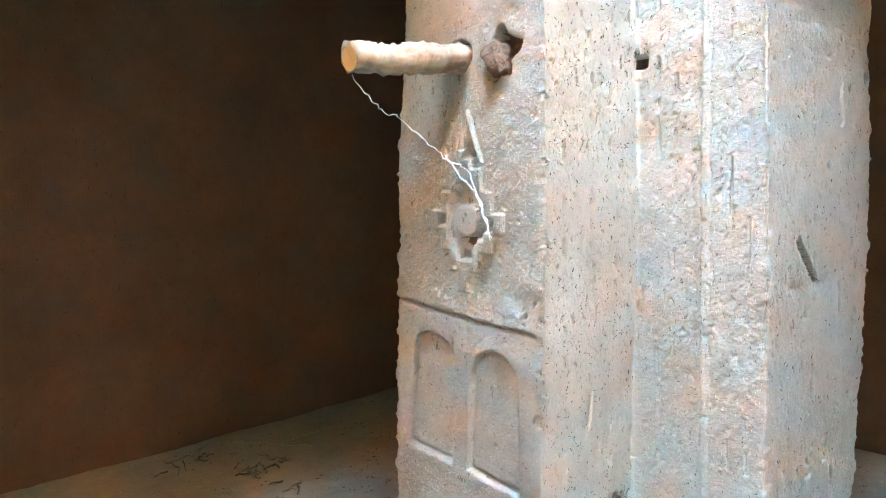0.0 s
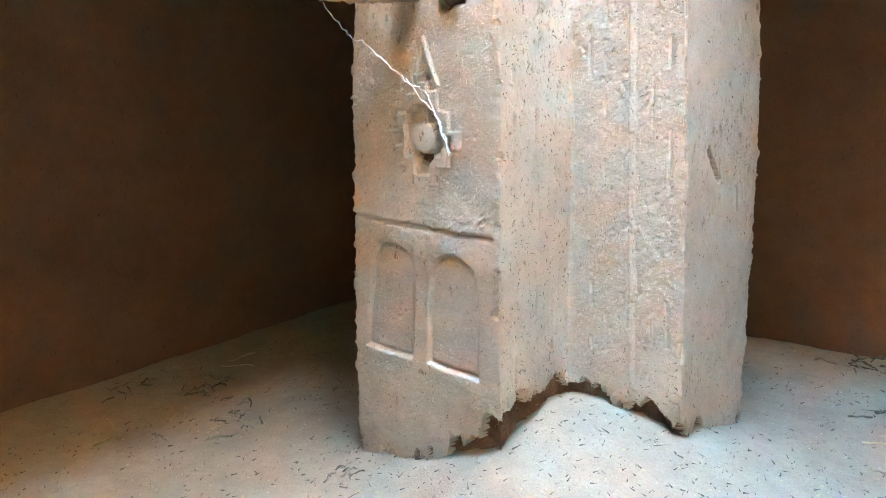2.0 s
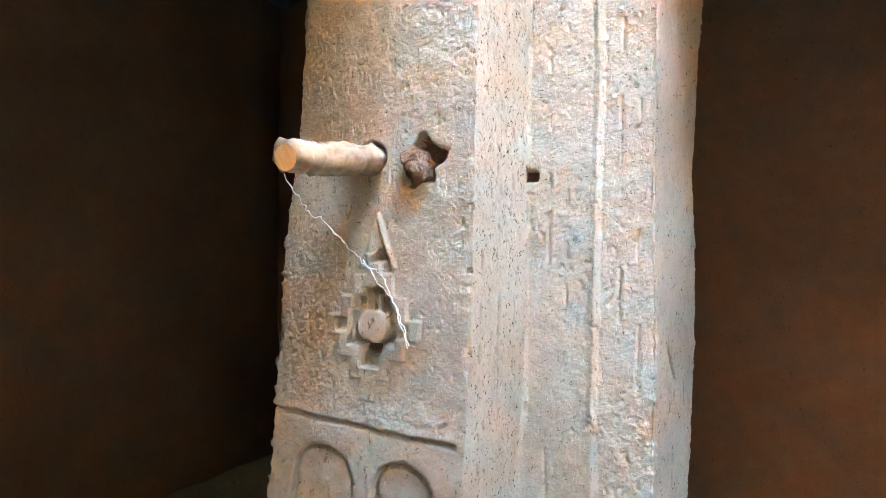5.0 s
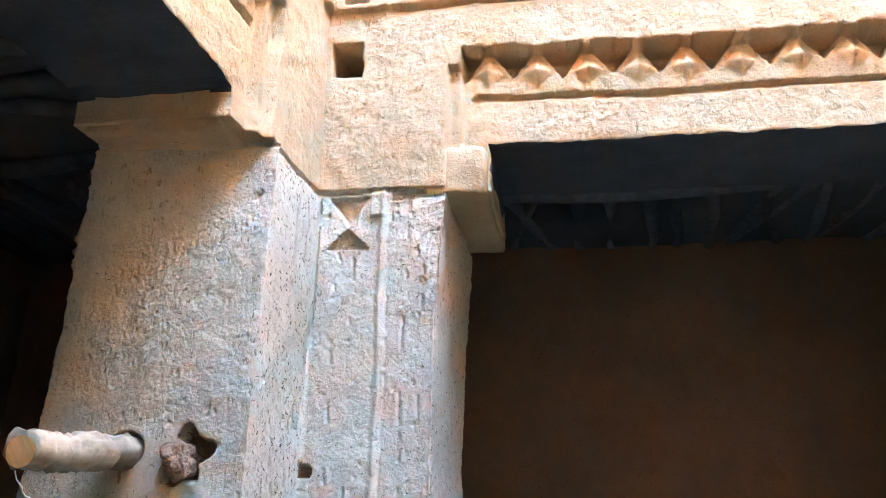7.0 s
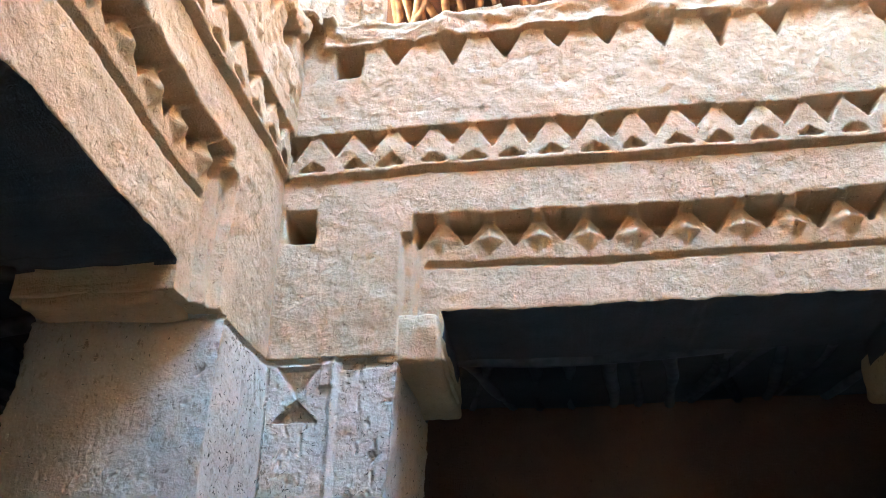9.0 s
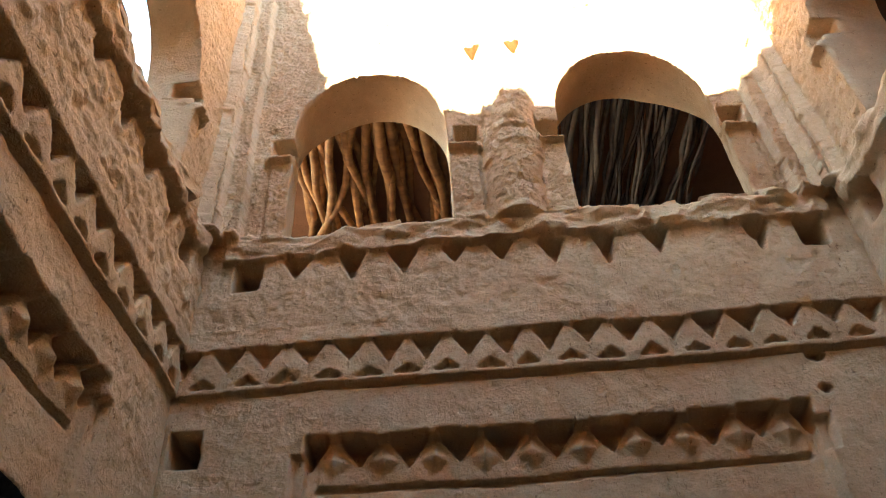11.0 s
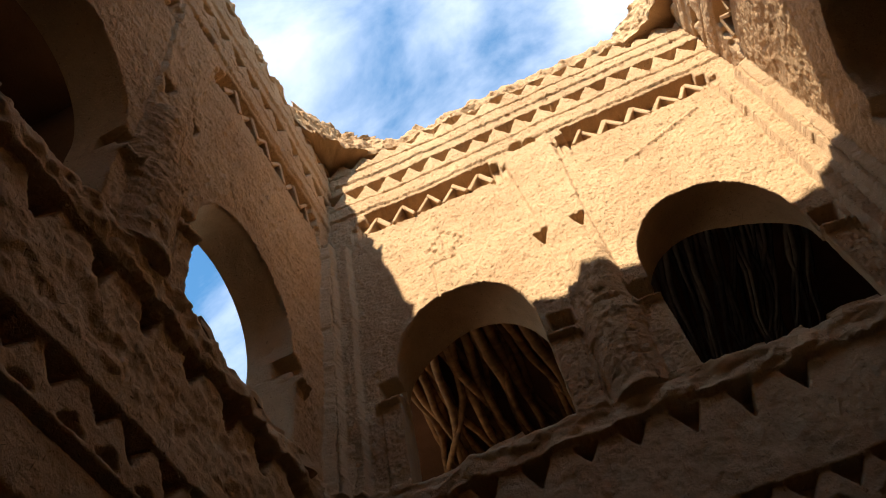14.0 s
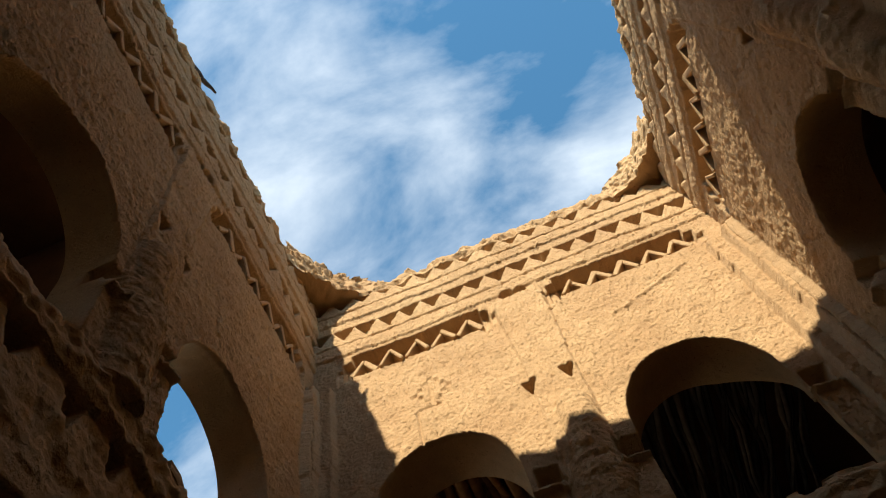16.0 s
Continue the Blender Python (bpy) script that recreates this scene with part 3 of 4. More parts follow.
    i, j = np.meshgrid(np.arange(m), np.arange(nz - 1), indexing="ij")
    a, b = (i * nz + j).ravel(), (((i + 1) % m) * nz + j).ravel()
    faces = np.stack([a, b, b + 1, a + 1], 1)
    index = core.ravel()[faces].mean(1) > 0.5
    me = mesh_of(name, np.stack([X.ravel(), Y.ravel(), Z.ravel()], 1), faces, [PILLAR, CORE], index)
    return tagged(new(name, me), label, "pillar", "corner pillars")


def carving(F, X, Y, Z):
    """The signs pressed and cut into the plaster of the pillar."""
    o = np.zeros_like(Z)
    jamb = F == 1
    wx = X + 0.004 * vnoise(X, Z, 0.06, 71)
    wz = Z + 0.004 * vnoise(X, Z, 0.06, 72)
    # two blind arches
    for c, r, base, spring, lean, spread in ((-0.421, 0.094, 0.384, 0.654, 0.155, 0.02), (-0.178, 0.093, 0.372, 0.636, 0.07, 0.055)):
        low = np.clip(spring - wz, 0, 1)
        d = arch_sdf(wx + lean * low, wz, c, r + spread * low, base - 0.07 * (wx - c), spring, r)
        o -= jamb * (0.011 * np.clip(-d / 0.004, 0, 1) + 0.012 * np.exp(-(((d + 0.006) / 0.007) ** 2)) * (0.8 + 0.6 * vnoise(X, Z, 0.05, 77)))
    # ledge over them
    zl = 0.786 - 0.064 * (X + 0.018) + 0.006 * vnoise(X, X * 0, 0.05, 73)
    o -= jamb * 0.013 * (1 + 0.5 * vnoise(X, X * 0, 0.06, 79)) * np.exp(-(((Z - zl) / 0.0052) ** 2)) * (X > -0.60) * (X < -0.03)
    o += jamb * 0.005 * np.clip((Z - zl) / 0.01, 0, 1) * np.exp(-np.clip(Z - zl, 0, 9) / 0.03)
    # stepped lozenge round a boss, four square sockets in it
    dx, dz = wx + 0.268, wz - 1.060
    cells = np.floor(np.abs(dx + 0.10 * np.clip(-dz, 0, 1)) / 0.038 + 0.5) + np.floor(np.abs(dz) / 0.053 + 0.5)
    bent = np.abs(dx + 0.10 * np.clip(-dz, 0, 1))
    inner = np.floor((bent + 0.026) / 0.038 + 0.5) + np.floor((np.abs(dz) + 0.032) / 0.053 + 0.5) <= 3
    band = (cells <= 3) & ~inner
    o += jamb * np.where(band, 0.017 + 0.005 * (dz < 0), np.where(inner, -0.004, 0.0)) * (0.9 + 0.6 * warped(X, Z, 0.03, 76))
    o -= jamb * 0.012 * inner * (dz < -0.03) * (np.abs(dx + 0.02) < 0.03)
    for cx, cz in ((-0.043, 0.063), (0.033, 0.06), (-0.093, 0.002), (0.083, -0.006)):
        o -= jamb * 0.034 * np.clip((0.019 - np.maximum(np.abs(dx - cx), np.abs(dz - cz))) / 0.006, 0, 1)
    o += jamb * 0.032 * np.clip(1 - (np.abs(dx) / 0.043) ** 3 - (np.abs(dz) / 0.043) ** 3, 0, 1) ** 0.4 * (1 + 0.25 * vnoise(X, Z, 0.02, 78))
    o -= jamb * 0.02 * np.clip((0.06 - np.hypot(dx, dz + 0.02)) / 0.01, 0, 1) * (np.hypot(dx, dz) > 0.043)
    rise = np.clip(1 - np.abs(np.abs(dx - 0.01) - 0.045 * (0.275 - dz) / 0.12) / 0.011, 0, 1) * (dz > 0.15) * (dz < 0.285)
    o += jamb * 0.012 * rise
    o -= jamb * 0.03 * up_tri(dx, dz, 0.014, 0.022, 0.196, 0.160)
    # broken hole with a stone in it
    hx, hz = wx + 0.143, wz - 1.467
    ang = np.arctan2(hz, hx)
    rr = 0.047 * (1 + 0.5 * np.cos(ang - 0.9) ** 2 + 0.25 * np.sin(5 * ang))
    o -= jamb * 0.05 * np.clip((rr - np.hypot(hx, hz)) / 0.008, 0, 1)
    # socket of the peg
    o -= jamb * 0.03 * np.clip((0.043 - np.hypot(wx + 0.280, (wz - 1.482))) / 0.008, 0, 1)
    # marks on the faces that look into the courtyard
    fy = F == 3
    o -= fy * 0.028 * (down_tri(wx, wz, 0.086, 0.062, 2.212, 2.122) + up_tri(wx, wz, 0.088, 0.062, 2.116, 2.056))
    o -= fy * 0.04 * np.clip((0.02 - np.hypot(X - 0.006, Z - 1.453)) / 0.006, 0, 1)
    o += fy * 0.007 * np.clip(1 - np.abs(wx - 0.185) / 0.012, 0, 1) - fy * 0.004 * (wx > 0.2)
    o += fy * 0.012 * (wx > 0.15) * (wx < 0.19) * (Z > 2.15)
    o -= fy * 0.01 * rect(wx, wz, 0.2, 0.33, 2.2, 2.226)
    # broken lines where the plaster ran and cracked
    for face, along, x0 in ((3, X, 0.055), (3, X, 0.105), (3, X, 0.25), (3, X, 0.30), (2, Y, -0.10), (2, Y, -0.19), (2, Y, -0.29), (4, Y, 0.22), (4, Y, 0.36)):
        gap_on = np.clip(vnoise(Z, Z * 0 + x0 * 9, 0.05, 81, 4) * 5 - 0.7, 0, 1)
        o -= (F == face) * 0.009 * np.exp(-(((along - x0 - 0.006 * vnoise(Z, Z * 0 + x0, 0.1, 82)) / 0.0035) ** 2)) * gap_on
        o += (F == face) * 0.002 * np.exp(-(((along - x0 - 0.012) / 0.006) ** 2)) * gap_on
    # chips along the corner of the left leg
    for zc, k in ((0.58, 0.017), (0.635, 0.012), (0.70, 0.009), (0.83, 0.008), (1.02, 0.010), (1.21, 0.008), (1.36, 0.009)):
        o -= jamb * 0.03 * np.clip((k - np.hypot(X + 0.012, (Z - zc))) / 0.006, 0, 1)
    # slit in the jamb of the north opening
    fj = F == 4
    along = (Y - 0.185) * 0.62 - (Z - 0.945) * 0.78
    across = (Y - 0.185) * 0.78 + (Z - 0.945) * 0.62
    o -= fj * 0.03 * ((np.abs(across) < 0.011) & (np.abs(along) < 0.07))
    o -= fj * 0.02 * np.clip((0.02 - np.hypot(Y - 0.5, (Z - 1.40))) / 0.006, 0, 1)
    return o


pillar = corner_pillar("corner_pillar", 0.0038, True, 5, "pale mud-plaster L-shaped pillar with carved arches and a lozenge")
plain = corner_pillar("corner_pillar", 0.02, False, 9, "plain mud-plaster L-shaped corner pillar under the wall")
plain.matrix_basis = Matrix.Translation((LX, 0, 0)) @ Matrix.Rotation(radians(-90), 4, "Z")
for m in (Matrix.Translation((LX, -LY, 0)) @ Matrix.Rotation(radians(180), 4, "Z"), Matrix.Translation((0, -LY, 0)) @ Matrix.Rotation(radians(90), 4, "Z")):
    copy_thing(plain, m)


# corbels that carry the lintels, one at each end of every opening
def corbel(x0, x1, y0, y1, seed):
    bm = bmesh.new()
    bmesh.ops.create_cube(bm, size=1, matrix=Matrix.LocRotScale(((x0 + x1) / 2, (y0 + y1) / 2, 2.287), None, (x1 - x0, y1 - y0, 0.15)))
    bmesh.ops.subdivide_edges(bm, edges=bm.edges[:], cuts=14, use_grid_fill=True)
    half = Vector(((x1 - x0) / 2, (y1 - y0) / 2, 0.075))
    mid = Vector(((x0 + x1) / 2, (y0 + y1) / 2, 2.287))
    for v in bm.verts:
        d = v.co - mid
        near = Vector([max(-h + 0.016, min(h - 0.016, c)) for c, h in zip(d, half)])
        d = near + (d - near).normalized() * 0.016 if (d - near).length > 1e-6 else d
        v.co = mid + d + noise.noise_vector(v.co * 9 + Vector((seed, 0, 0))) * 0.012 + noise.noise_vector(v.co * 40) * 0.004
    me = bpy.data.meshes.new("corbel")
    bm.to_mesh(me)
    bm.free()
    me.materials.append(PLASTER)
    me.polygons.foreach_set("use_smooth", np.ones(len(me.polygons), dtype=bool))
    tagged(new("corbel", me), "rounded mud-plaster corbel under a lintel end", "corbel", "lintel corbels")


corbel(0.30, 0.475, 0.006, 0.56, 1)
corbel(LX - 0.475, LX - 0.30, 0.006, 0.56, 2)
corbel(-0.45, -0.095, -0.475, -0.30, 3)
corbel(-0.45, -0.095, -LY + 0.30, -LY + 0.475, 4)
corbel(LX + 0.006, LX + 0.52, -0.475, -0.30, 5)
corbel(LX + 0.006, LX + 0.52, -LY + 0.30, -LY + 0.475, 6)


# ---- ground, galleries and rooms ----
GX0, GX1, GY0, GY1 = -2.1, LX + 1.7, -LY - 1.7, 1.52


def heap(x, y):
    d = np.hypot(x + 0.02, y + 0.02)
    z = 0.21 * np.exp(-((d / 0.42) ** 2)) + 0.06 * np.exp(-((np.hypot(x - 0.35, y - 0.05) / 0.35) ** 2)) + 0.05 * np.exp(-((np.hypot(x - 0.05, y + 0.42) / 0.25) ** 2))
    z = z + 0.012 * vnoise(x, y, 0.6, 91) + 0.006 * vnoise(x, y, 0.12, 92) + 0.003 * vnoise(x, y, 0.035, 93)
    return z - 0.01


gx, gy = np.meshgrid(np.linspace(GX0 - 0.1, GX1 + 0.1, 300), np.linspace(GY0 - 0.1, GY1 + 0.1, 300), indexing="ij")
floor_me = mesh_of("floor", np.stack([gx.ravel(), gy.ravel(), heap(gx, gy).ravel()], 1), quads(300, 300), [DUST])
floor = tagged(new("floor", floor_me), "pale dusty earth floor with a heap in the corner", "floor", kind="structure")


def slab(name, x0, x1, y0, y1, z0, z1, mat, label, category, step=0.2, rough=0.02):
    return tagged(new(name, box_mesh(name, x0, x1, y0, y1, z0, z1, [mat], step, rough, x0 + y0)), label, category, kind="structure")


E0 = 0.35
slab("wall_gallery_north", GX0 - E0, -0.45, GY1, GY1 + E0, -0.1, 3.2, INNER, "mud-plaster back wall of the gallery, coloured darker for its shade", "wall")
slab("wall_upper_north", -0.45, GX1 + E0, GY1, GY1 + E0, -0.1, 5.2, INNER, "mud-plaster back wall of the gallery, coloured darker for its shade", "wall")
slab("wall_gallery_west", GX0 - E0, GX0, GY0 - E0, GY1, -0.1, 3.2, INNER, "mud-plaster back wall of the gallery, coloured darker for its shade", "wall")
slab("wall_gallery_east", GX1, GX1 + E0, GY0 - E0, GY1, -0.1, 6.0, INNER, "mud-plaster back wall of the gallery, coloured darker for its shade", "wall")
slab("wall_gallery_south", GX0, GX1, GY0 - E0, GY0, -0.1, 5.2, INNER, "mud-plaster back wall of the gallery, coloured darker for its shade", "wall")

# gallery ceilings, which carry the upper floors
CZ = 2.54
slab("ceiling_north", GX0, GX1, 0.42, GY1, CZ, 2.9, UNDERSIDE, "dark grey mud ceiling of the gallery", "ceiling")
slab("ceiling_west", GX0, -0.43, -LY - 0.42, 0.42, CZ, 2.9, UNDERSIDE, "dark grey mud ceiling of the gallery", "ceiling")
slab("ceiling_east", LX + 0.42, GX1, -LY - 0.42, 0.42, CZ, 2.9, UNDERSIDE, "dark grey mud ceiling of the gallery", "ceiling")
slab("ceiling_south", GX0, GX1, GY0, -LY - 0.42, CZ, 2.9, UNDERSIDE, "dark grey mud ceiling of the gallery", "ceiling")


def pole_mesh(name, length, r0, r1, mat, seed, bend=0.04, sides=9, knots=10, bark=0.16):
    """A crooked, tapering pole along +y with a closed, uneven skin."""
    r = random.Random(seed)
    bm = bmesh.new()
    rings = []
    off = Vector((seed * 3.7, 0, 0))
    for k in range(knots + 1):
        f = k / knots
        c = Vector((noise.noise(off + Vector((f * 2.5, 0, 0))) * bend, f * length, noise.noise(off + Vector((0, f * 2.5, 5))) * bend))
        rad = (r0 + (r1 - r0) * f) * (1 + bark * noise.noise(off + Vector((0, 0, f * 9))) * (0.5 if bark > 0.2 else 1))
        rings.append([bm.verts.new(c + Vector((math.cos(a), 0, math.sin(a))) * rad * r.uniform(1 - bark * 0.5, 1 + bark * 0.5)) for a in (2 * math.pi * s / sides for s in range(sides))])
    for a, b in zip(rings, rings[1:]):
        for s in range(sides):
            bm.faces.new((a[s], a[(s + 1) % sides], b[(s + 1) % sides], b[s]))
    bm.faces.new(rings[0][::-1])
    bm.faces.new(rings[-1])
    bmesh.ops.recalc_face_normals(bm, faces=bm.faces[:])
    me = bpy.data.meshes.new(name)
    bm.to_mesh(me)
    bm.free()
    me.materials.append(mat)
    me.polygons.foreach_set("use_smooth", np.ones(len(me.polygons), dtype=bool))
    return me


# dark ceiling beams of the galleries
BEAMS = [pole_mesh("ceiling_beam", 1.1, 0.030 + 0.006 * (k % 3), 0.022, BEAM, 3 + k, 0.045, 8, 9) for k in range(5)]
rc = random.Random(31)
for k in range(46):
    b = tagged(new("ceiling_beam", rc.choice(BEAMS)), "dark crooked branch under the gallery ceiling", "beam", "gallery beams")
    b.matrix_basis = pose(-1.75 + k * 0.124 + rc.uniform(-0.06, 0.06), 0.46, CZ + 0.006 + rc.uniform(-0.012, 0.008), rc.uniform(-1.5, 1), rc.uniform(0, 360), rc.uniform(-16, 16))
for k in range(14):
    b = tagged(new("ceiling_beam", rc.choice(BEAMS)), "dark crooked branch under the gallery ceiling", "beam", "gallery beams")
    b.matrix_basis = pose(-0.47, -2.3 + k * 0.19 + rc.uniform(-0.05, 0.05), CZ - 0.012, 0, rc.uniform(0, 360), 90 + rc.uniform(-14, 14)) @ Matrix.Diagonal((1, 1.35, 1, 1))
# long lintel logs that carry those beams
log = pole_mesh("lintel_log", 2.4, 0.06, 0.055, BEAM, 17, 0.03, 12, 14)
for m in (pose(2.32, 0.53, 2.455, 0, 0, 90), pose(-0.53, -2.40, 2.45)):
    tagged(new("lintel_log", log), "long dark log behind the lintel", "beam", "lintel logs").matrix_basis = m

# roofs of the upper galleries: branches laid side by side under mud
RZ = 4.62
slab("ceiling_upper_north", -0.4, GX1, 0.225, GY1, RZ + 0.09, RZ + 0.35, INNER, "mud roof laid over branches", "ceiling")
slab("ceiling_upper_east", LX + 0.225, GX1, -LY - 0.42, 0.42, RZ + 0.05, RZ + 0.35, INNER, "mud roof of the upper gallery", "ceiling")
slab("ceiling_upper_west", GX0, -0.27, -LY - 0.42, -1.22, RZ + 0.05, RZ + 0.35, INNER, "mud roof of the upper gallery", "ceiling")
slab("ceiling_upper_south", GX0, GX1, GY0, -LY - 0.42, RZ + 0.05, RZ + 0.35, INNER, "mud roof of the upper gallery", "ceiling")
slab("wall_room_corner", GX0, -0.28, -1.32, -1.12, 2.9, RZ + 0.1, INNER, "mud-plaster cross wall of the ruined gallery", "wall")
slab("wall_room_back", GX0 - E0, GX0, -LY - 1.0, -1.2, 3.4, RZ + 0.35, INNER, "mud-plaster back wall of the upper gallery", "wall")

BRANCHES = [pole_mesh("branch", 1.4, 0.025 + 0.005 * (k % 3), 0.017, BRANCH, 100 + k, 0.09, 7, 9) for k in range(8)]
GREYS = [pole_mesh("branch", 1.4, 0.013 + 0.003 * (k % 3), 0.009, GREY_BRANCH, 130 + k, 0.07, 6, 9) for k in range(8)]
rb = random.Random(8)
for k in range(30):
    b = tagged(new("roof_branch", rb.choice(BRANCHES)), "crooked bare golden branch laid under the roof", "branch", "golden roof branches")
    b.matrix_basis = pose(0.08 + k * 0.034 + rb.uniform(-0.01, 0.01), 0.2, RZ + rb.uniform(0.03, 0.075), 0, rb.uniform(0, 360), rb.uniform(-7, 7))
for k in range(5):
    b = tagged(new("roof_branch", rb.choice(BRANCHES)), "crooked bare golden branch hanging slack under the roof", "branch", "golden roof branches")
    b.matrix_basis = pose(0.2 + k * 0.17, 0.25, RZ - 0.01 + rb.uniform(0, 0.03), rb.uniform(-2, 2), rb.uniform(0, 360), rb.uniform(-24, 24))
for k in range(70):
    b = tagged(new("roof_branch", rb.choice(GREYS)), "thin grey-brown branch laid under the roof", "branch", "grey roof branches")
    b.matrix_basis = pose(1.18 + k * 0.0155 + rb.uniform(-0.006, 0.006), 0.2, RZ + rb.uniform(0.06, 0.075), 0, rb.uniform(0, 360), rb.uniform(-4, 4))

# ---- ground outside, to the horizon ----
tagged(new("ground", mesh_of("ground", np.array([[-400, -400, -0.2], [400, -400, -0.2], [400, 400, -0.2], [-400, 400, -0.2]]), np.array([[0, 1, 2, 3]]), [DUST], None, False)),
       "bare dry earth ground around the house", "ground", kind="structure")

# ---- peg, stone, cobweb ----
peg = tagged(new("wall_peg", None), "worn round wooden peg stuck in the pillar", "peg")
base, tip = Vector((-0.283, -0.345, 1.478)), Vector((-0.277, -0.712, 1.456))
peg_me = pole_mesh("shaft", (tip - base).length, 0.038, 0.035, PEG, 7, 0.012, 13, 40, 0.3)
shaft = part("shaft", peg_me, peg)
way = (tip - base).normalized()
peg.matrix_basis = Matrix.Translation(base)
shaft.matrix_basis = Vector((0, 1, 0)).rotation_difference(way).to_matrix().to_4x4()
part("cut_end", mesh_of("cut_end", [(0.029 * math.cos(a), 0, 0.029 * math.sin(a)) for a in (2 * math.pi * s / 14 for s in range(14))], [tuple(range(14))], [wood_mat("cut_wood", (0.62, 0.36, 0.13), (0.42, 0.22, 0.08), 60)], None, False), peg,
     "orange sawn end").matrix_basis = Matrix.Translation(tip - base + way * 0.002) @ Vector((0, 1, 0)).rotation_difference(way).to_matrix().to_4x4()

bm = bmesh.new()
bmesh.ops.create_icosphere(bm, subdivisions=4, radius=0.034)
for v in bm.verts:
    v.co *= 1.15 + 0.45 * noise.noise(v.co * 40) + 0.22 * noise.noise(v.co * 110)
stone_me = bpy.data.meshes.new("stone")
bm.to_mesh(stone_me)
bm.free()
stone_me.materials.append(CORE)
stone = tagged(new("stone", stone_me), "rough lump of stone lodged in a broken hole", "stone")
stone.matrix_basis = pose(-0.150, -0.362, 1.460)


def thread(name, pts, radius, mat, label, category):
    cu = bpy.data.curves.new(name, "CURVE")
    cu.dimensions, cu.bevel_depth, cu.bevel_resolution = "3D", radius, 1
    sp = cu.splines.new("POLY")
    sp.points.add(len(pts) - 1)
    for p, c in zip(sp.points, pts):
        p.co = (*c, 1)
        p.radius = random.uniform(0.5, 1.6)
    cu.materials.append(mat)
    return tagged(new(name, cu), label, category)


def sag(a, b, depth, n, jitter, seed):
    r = random.Random(seed)
    a, b = Vector(a), Vector(b)
    return [a.lerp(b, k / n) - Vector((0, 0, depth * 4 * (k / n) * (1 - k / n))) + Vector((r.uniform(-jitter, jitter), r.uniform(-jitter, jitter), r.uniform(-jitter, jitter))) for k in range(n + 1)]


thread("cobweb", sag((-0.29, -0.70, 1.42), (-0.275, -0.58, 1.325), 0.015, 14, 0.006, 1) + sag((-0.27, -0.565, 1.315), (-0.225, -0.41, 1.19), 0.012, 20, 0.006, 3) + sag((-0.22, -0.41, 1.185), (-0.150, -0.405, 1.02), -0.01, 10, 0.004, 2), 0.0015, WEB, "dusty white cobweb strand hanging from the peg", "cobweb")
thread("cobweb", sag((-0.24, -0.47, 1.235), (-0.19, -0.415, 1.14), 0.006, 9, 0.004, 8) + sag((-0.19, -0.415, 1.135), (-0.148, -0.408, 1.03), -0.008, 9, 0.004, 9), 0.0013, WEB, "frayed white cobweb clinging to the carved lozenge", "cobweb")

# ---- litter on the floor ----
litter_v, litter_f = [], []
rl = random.Random(4)
for k in range(7600):
    x, y = rl.uniform(-2.0, 2.1), rl.uniform(-1.9, 1.45)
    if noise.noise(Vector((x * 2.6, y * 2.6, 7.3))) < rl.uniform(-0.35, 0.45):
        continue
    if rl.random() < 0.25:
        x, y = rl.gauss(0.1, 0.5), rl.gauss(-0.25, 0.4)
    z = float(heap(np.float64(x), np.float64(y))) + 0.0015
    length, wide, a = rl.uniform(0.004, 0.024) * (1 if rl.random() < 0.94 else 2.5), rl.uniform(0.0008, 0.0025), rl.uniform(0, math.pi)
    dx, dy = math.cos(a) * length / 2, math.sin(a) * length / 2
    ox, oy = -math.sin(a) * wide, math.cos(a) * wide
    lift = rl.uniform(0.001, 0.008)
    n = len(litter_v)
    litter_v += [(x - dx - ox, y - dy - oy, z), (x - dx + ox, y - dy + oy, z), (x + dx, y + dy, z + lift), (x - dx, y - dy, z + wide * 2)]
    litter_f += [(n, n + 1, n + 2), (n + 1, n + 3, n + 2), (n + 3, n, n + 2), (n, n + 3, n + 1)]
tagged(new("litter", mesh_of("litter", litter_v, litter_f, [CHAFF], None, False)), "scattered straw and twig litter on the dust", "litter", kind="stuff")

# broken stones along the upper sills
SILL = []
for k in range(5):
    bm = bmesh.new()
    bmesh.ops.create_cube(bm, size=1, matrix=Matrix.Diagonal((0.13 + 0.02 * k, 0.10, 0.035, 1)))
    bmesh.ops.subdivide_edges(bm, edges=bm.edges[:], cuts=3, use_grid_fill=True)
    for v in bm.verts:
        v.co += noise.noise_vector(v.co * 14 + Vector((k * 5, 0, 0))) * 0.016 + noise.noise_vector(v.co * 45 + Vector((k * 5, 3, 0))) * 0.006
    me = bpy.data.meshes.new("sill_stone")
    bm.to_mesh(me)
    bm.free()
    me.materials.append(PLASTER)
    SILL.append(me)
rs = random.Random(12)
for side, wall_ob, us in ((north, wall_n, (0.62, 0.80, 0.97, 1.10, 1.26, 1.45, 1.62, 1.80)), (west, wall_w, (0.22, 0.36, 0.52, 0.70, 0.9, 1.1, 1.32, 1.55, 1.8))):
    for u in us:
        part("sill_stone", rs.choice(SILL), wall_ob).matrix_basis = side_matrix(side, u + rs.uniform(-0.03, 0.03), -0.012 + rs.uniform(-0.015, 0.02), 3.437 + rs.uniform(-0.012, 0.01), rs.uniform(-9, 9)) @ pose(0, 0, 0, rs.uniform(-8, 8), 0, rs.uniform(-14, 14))


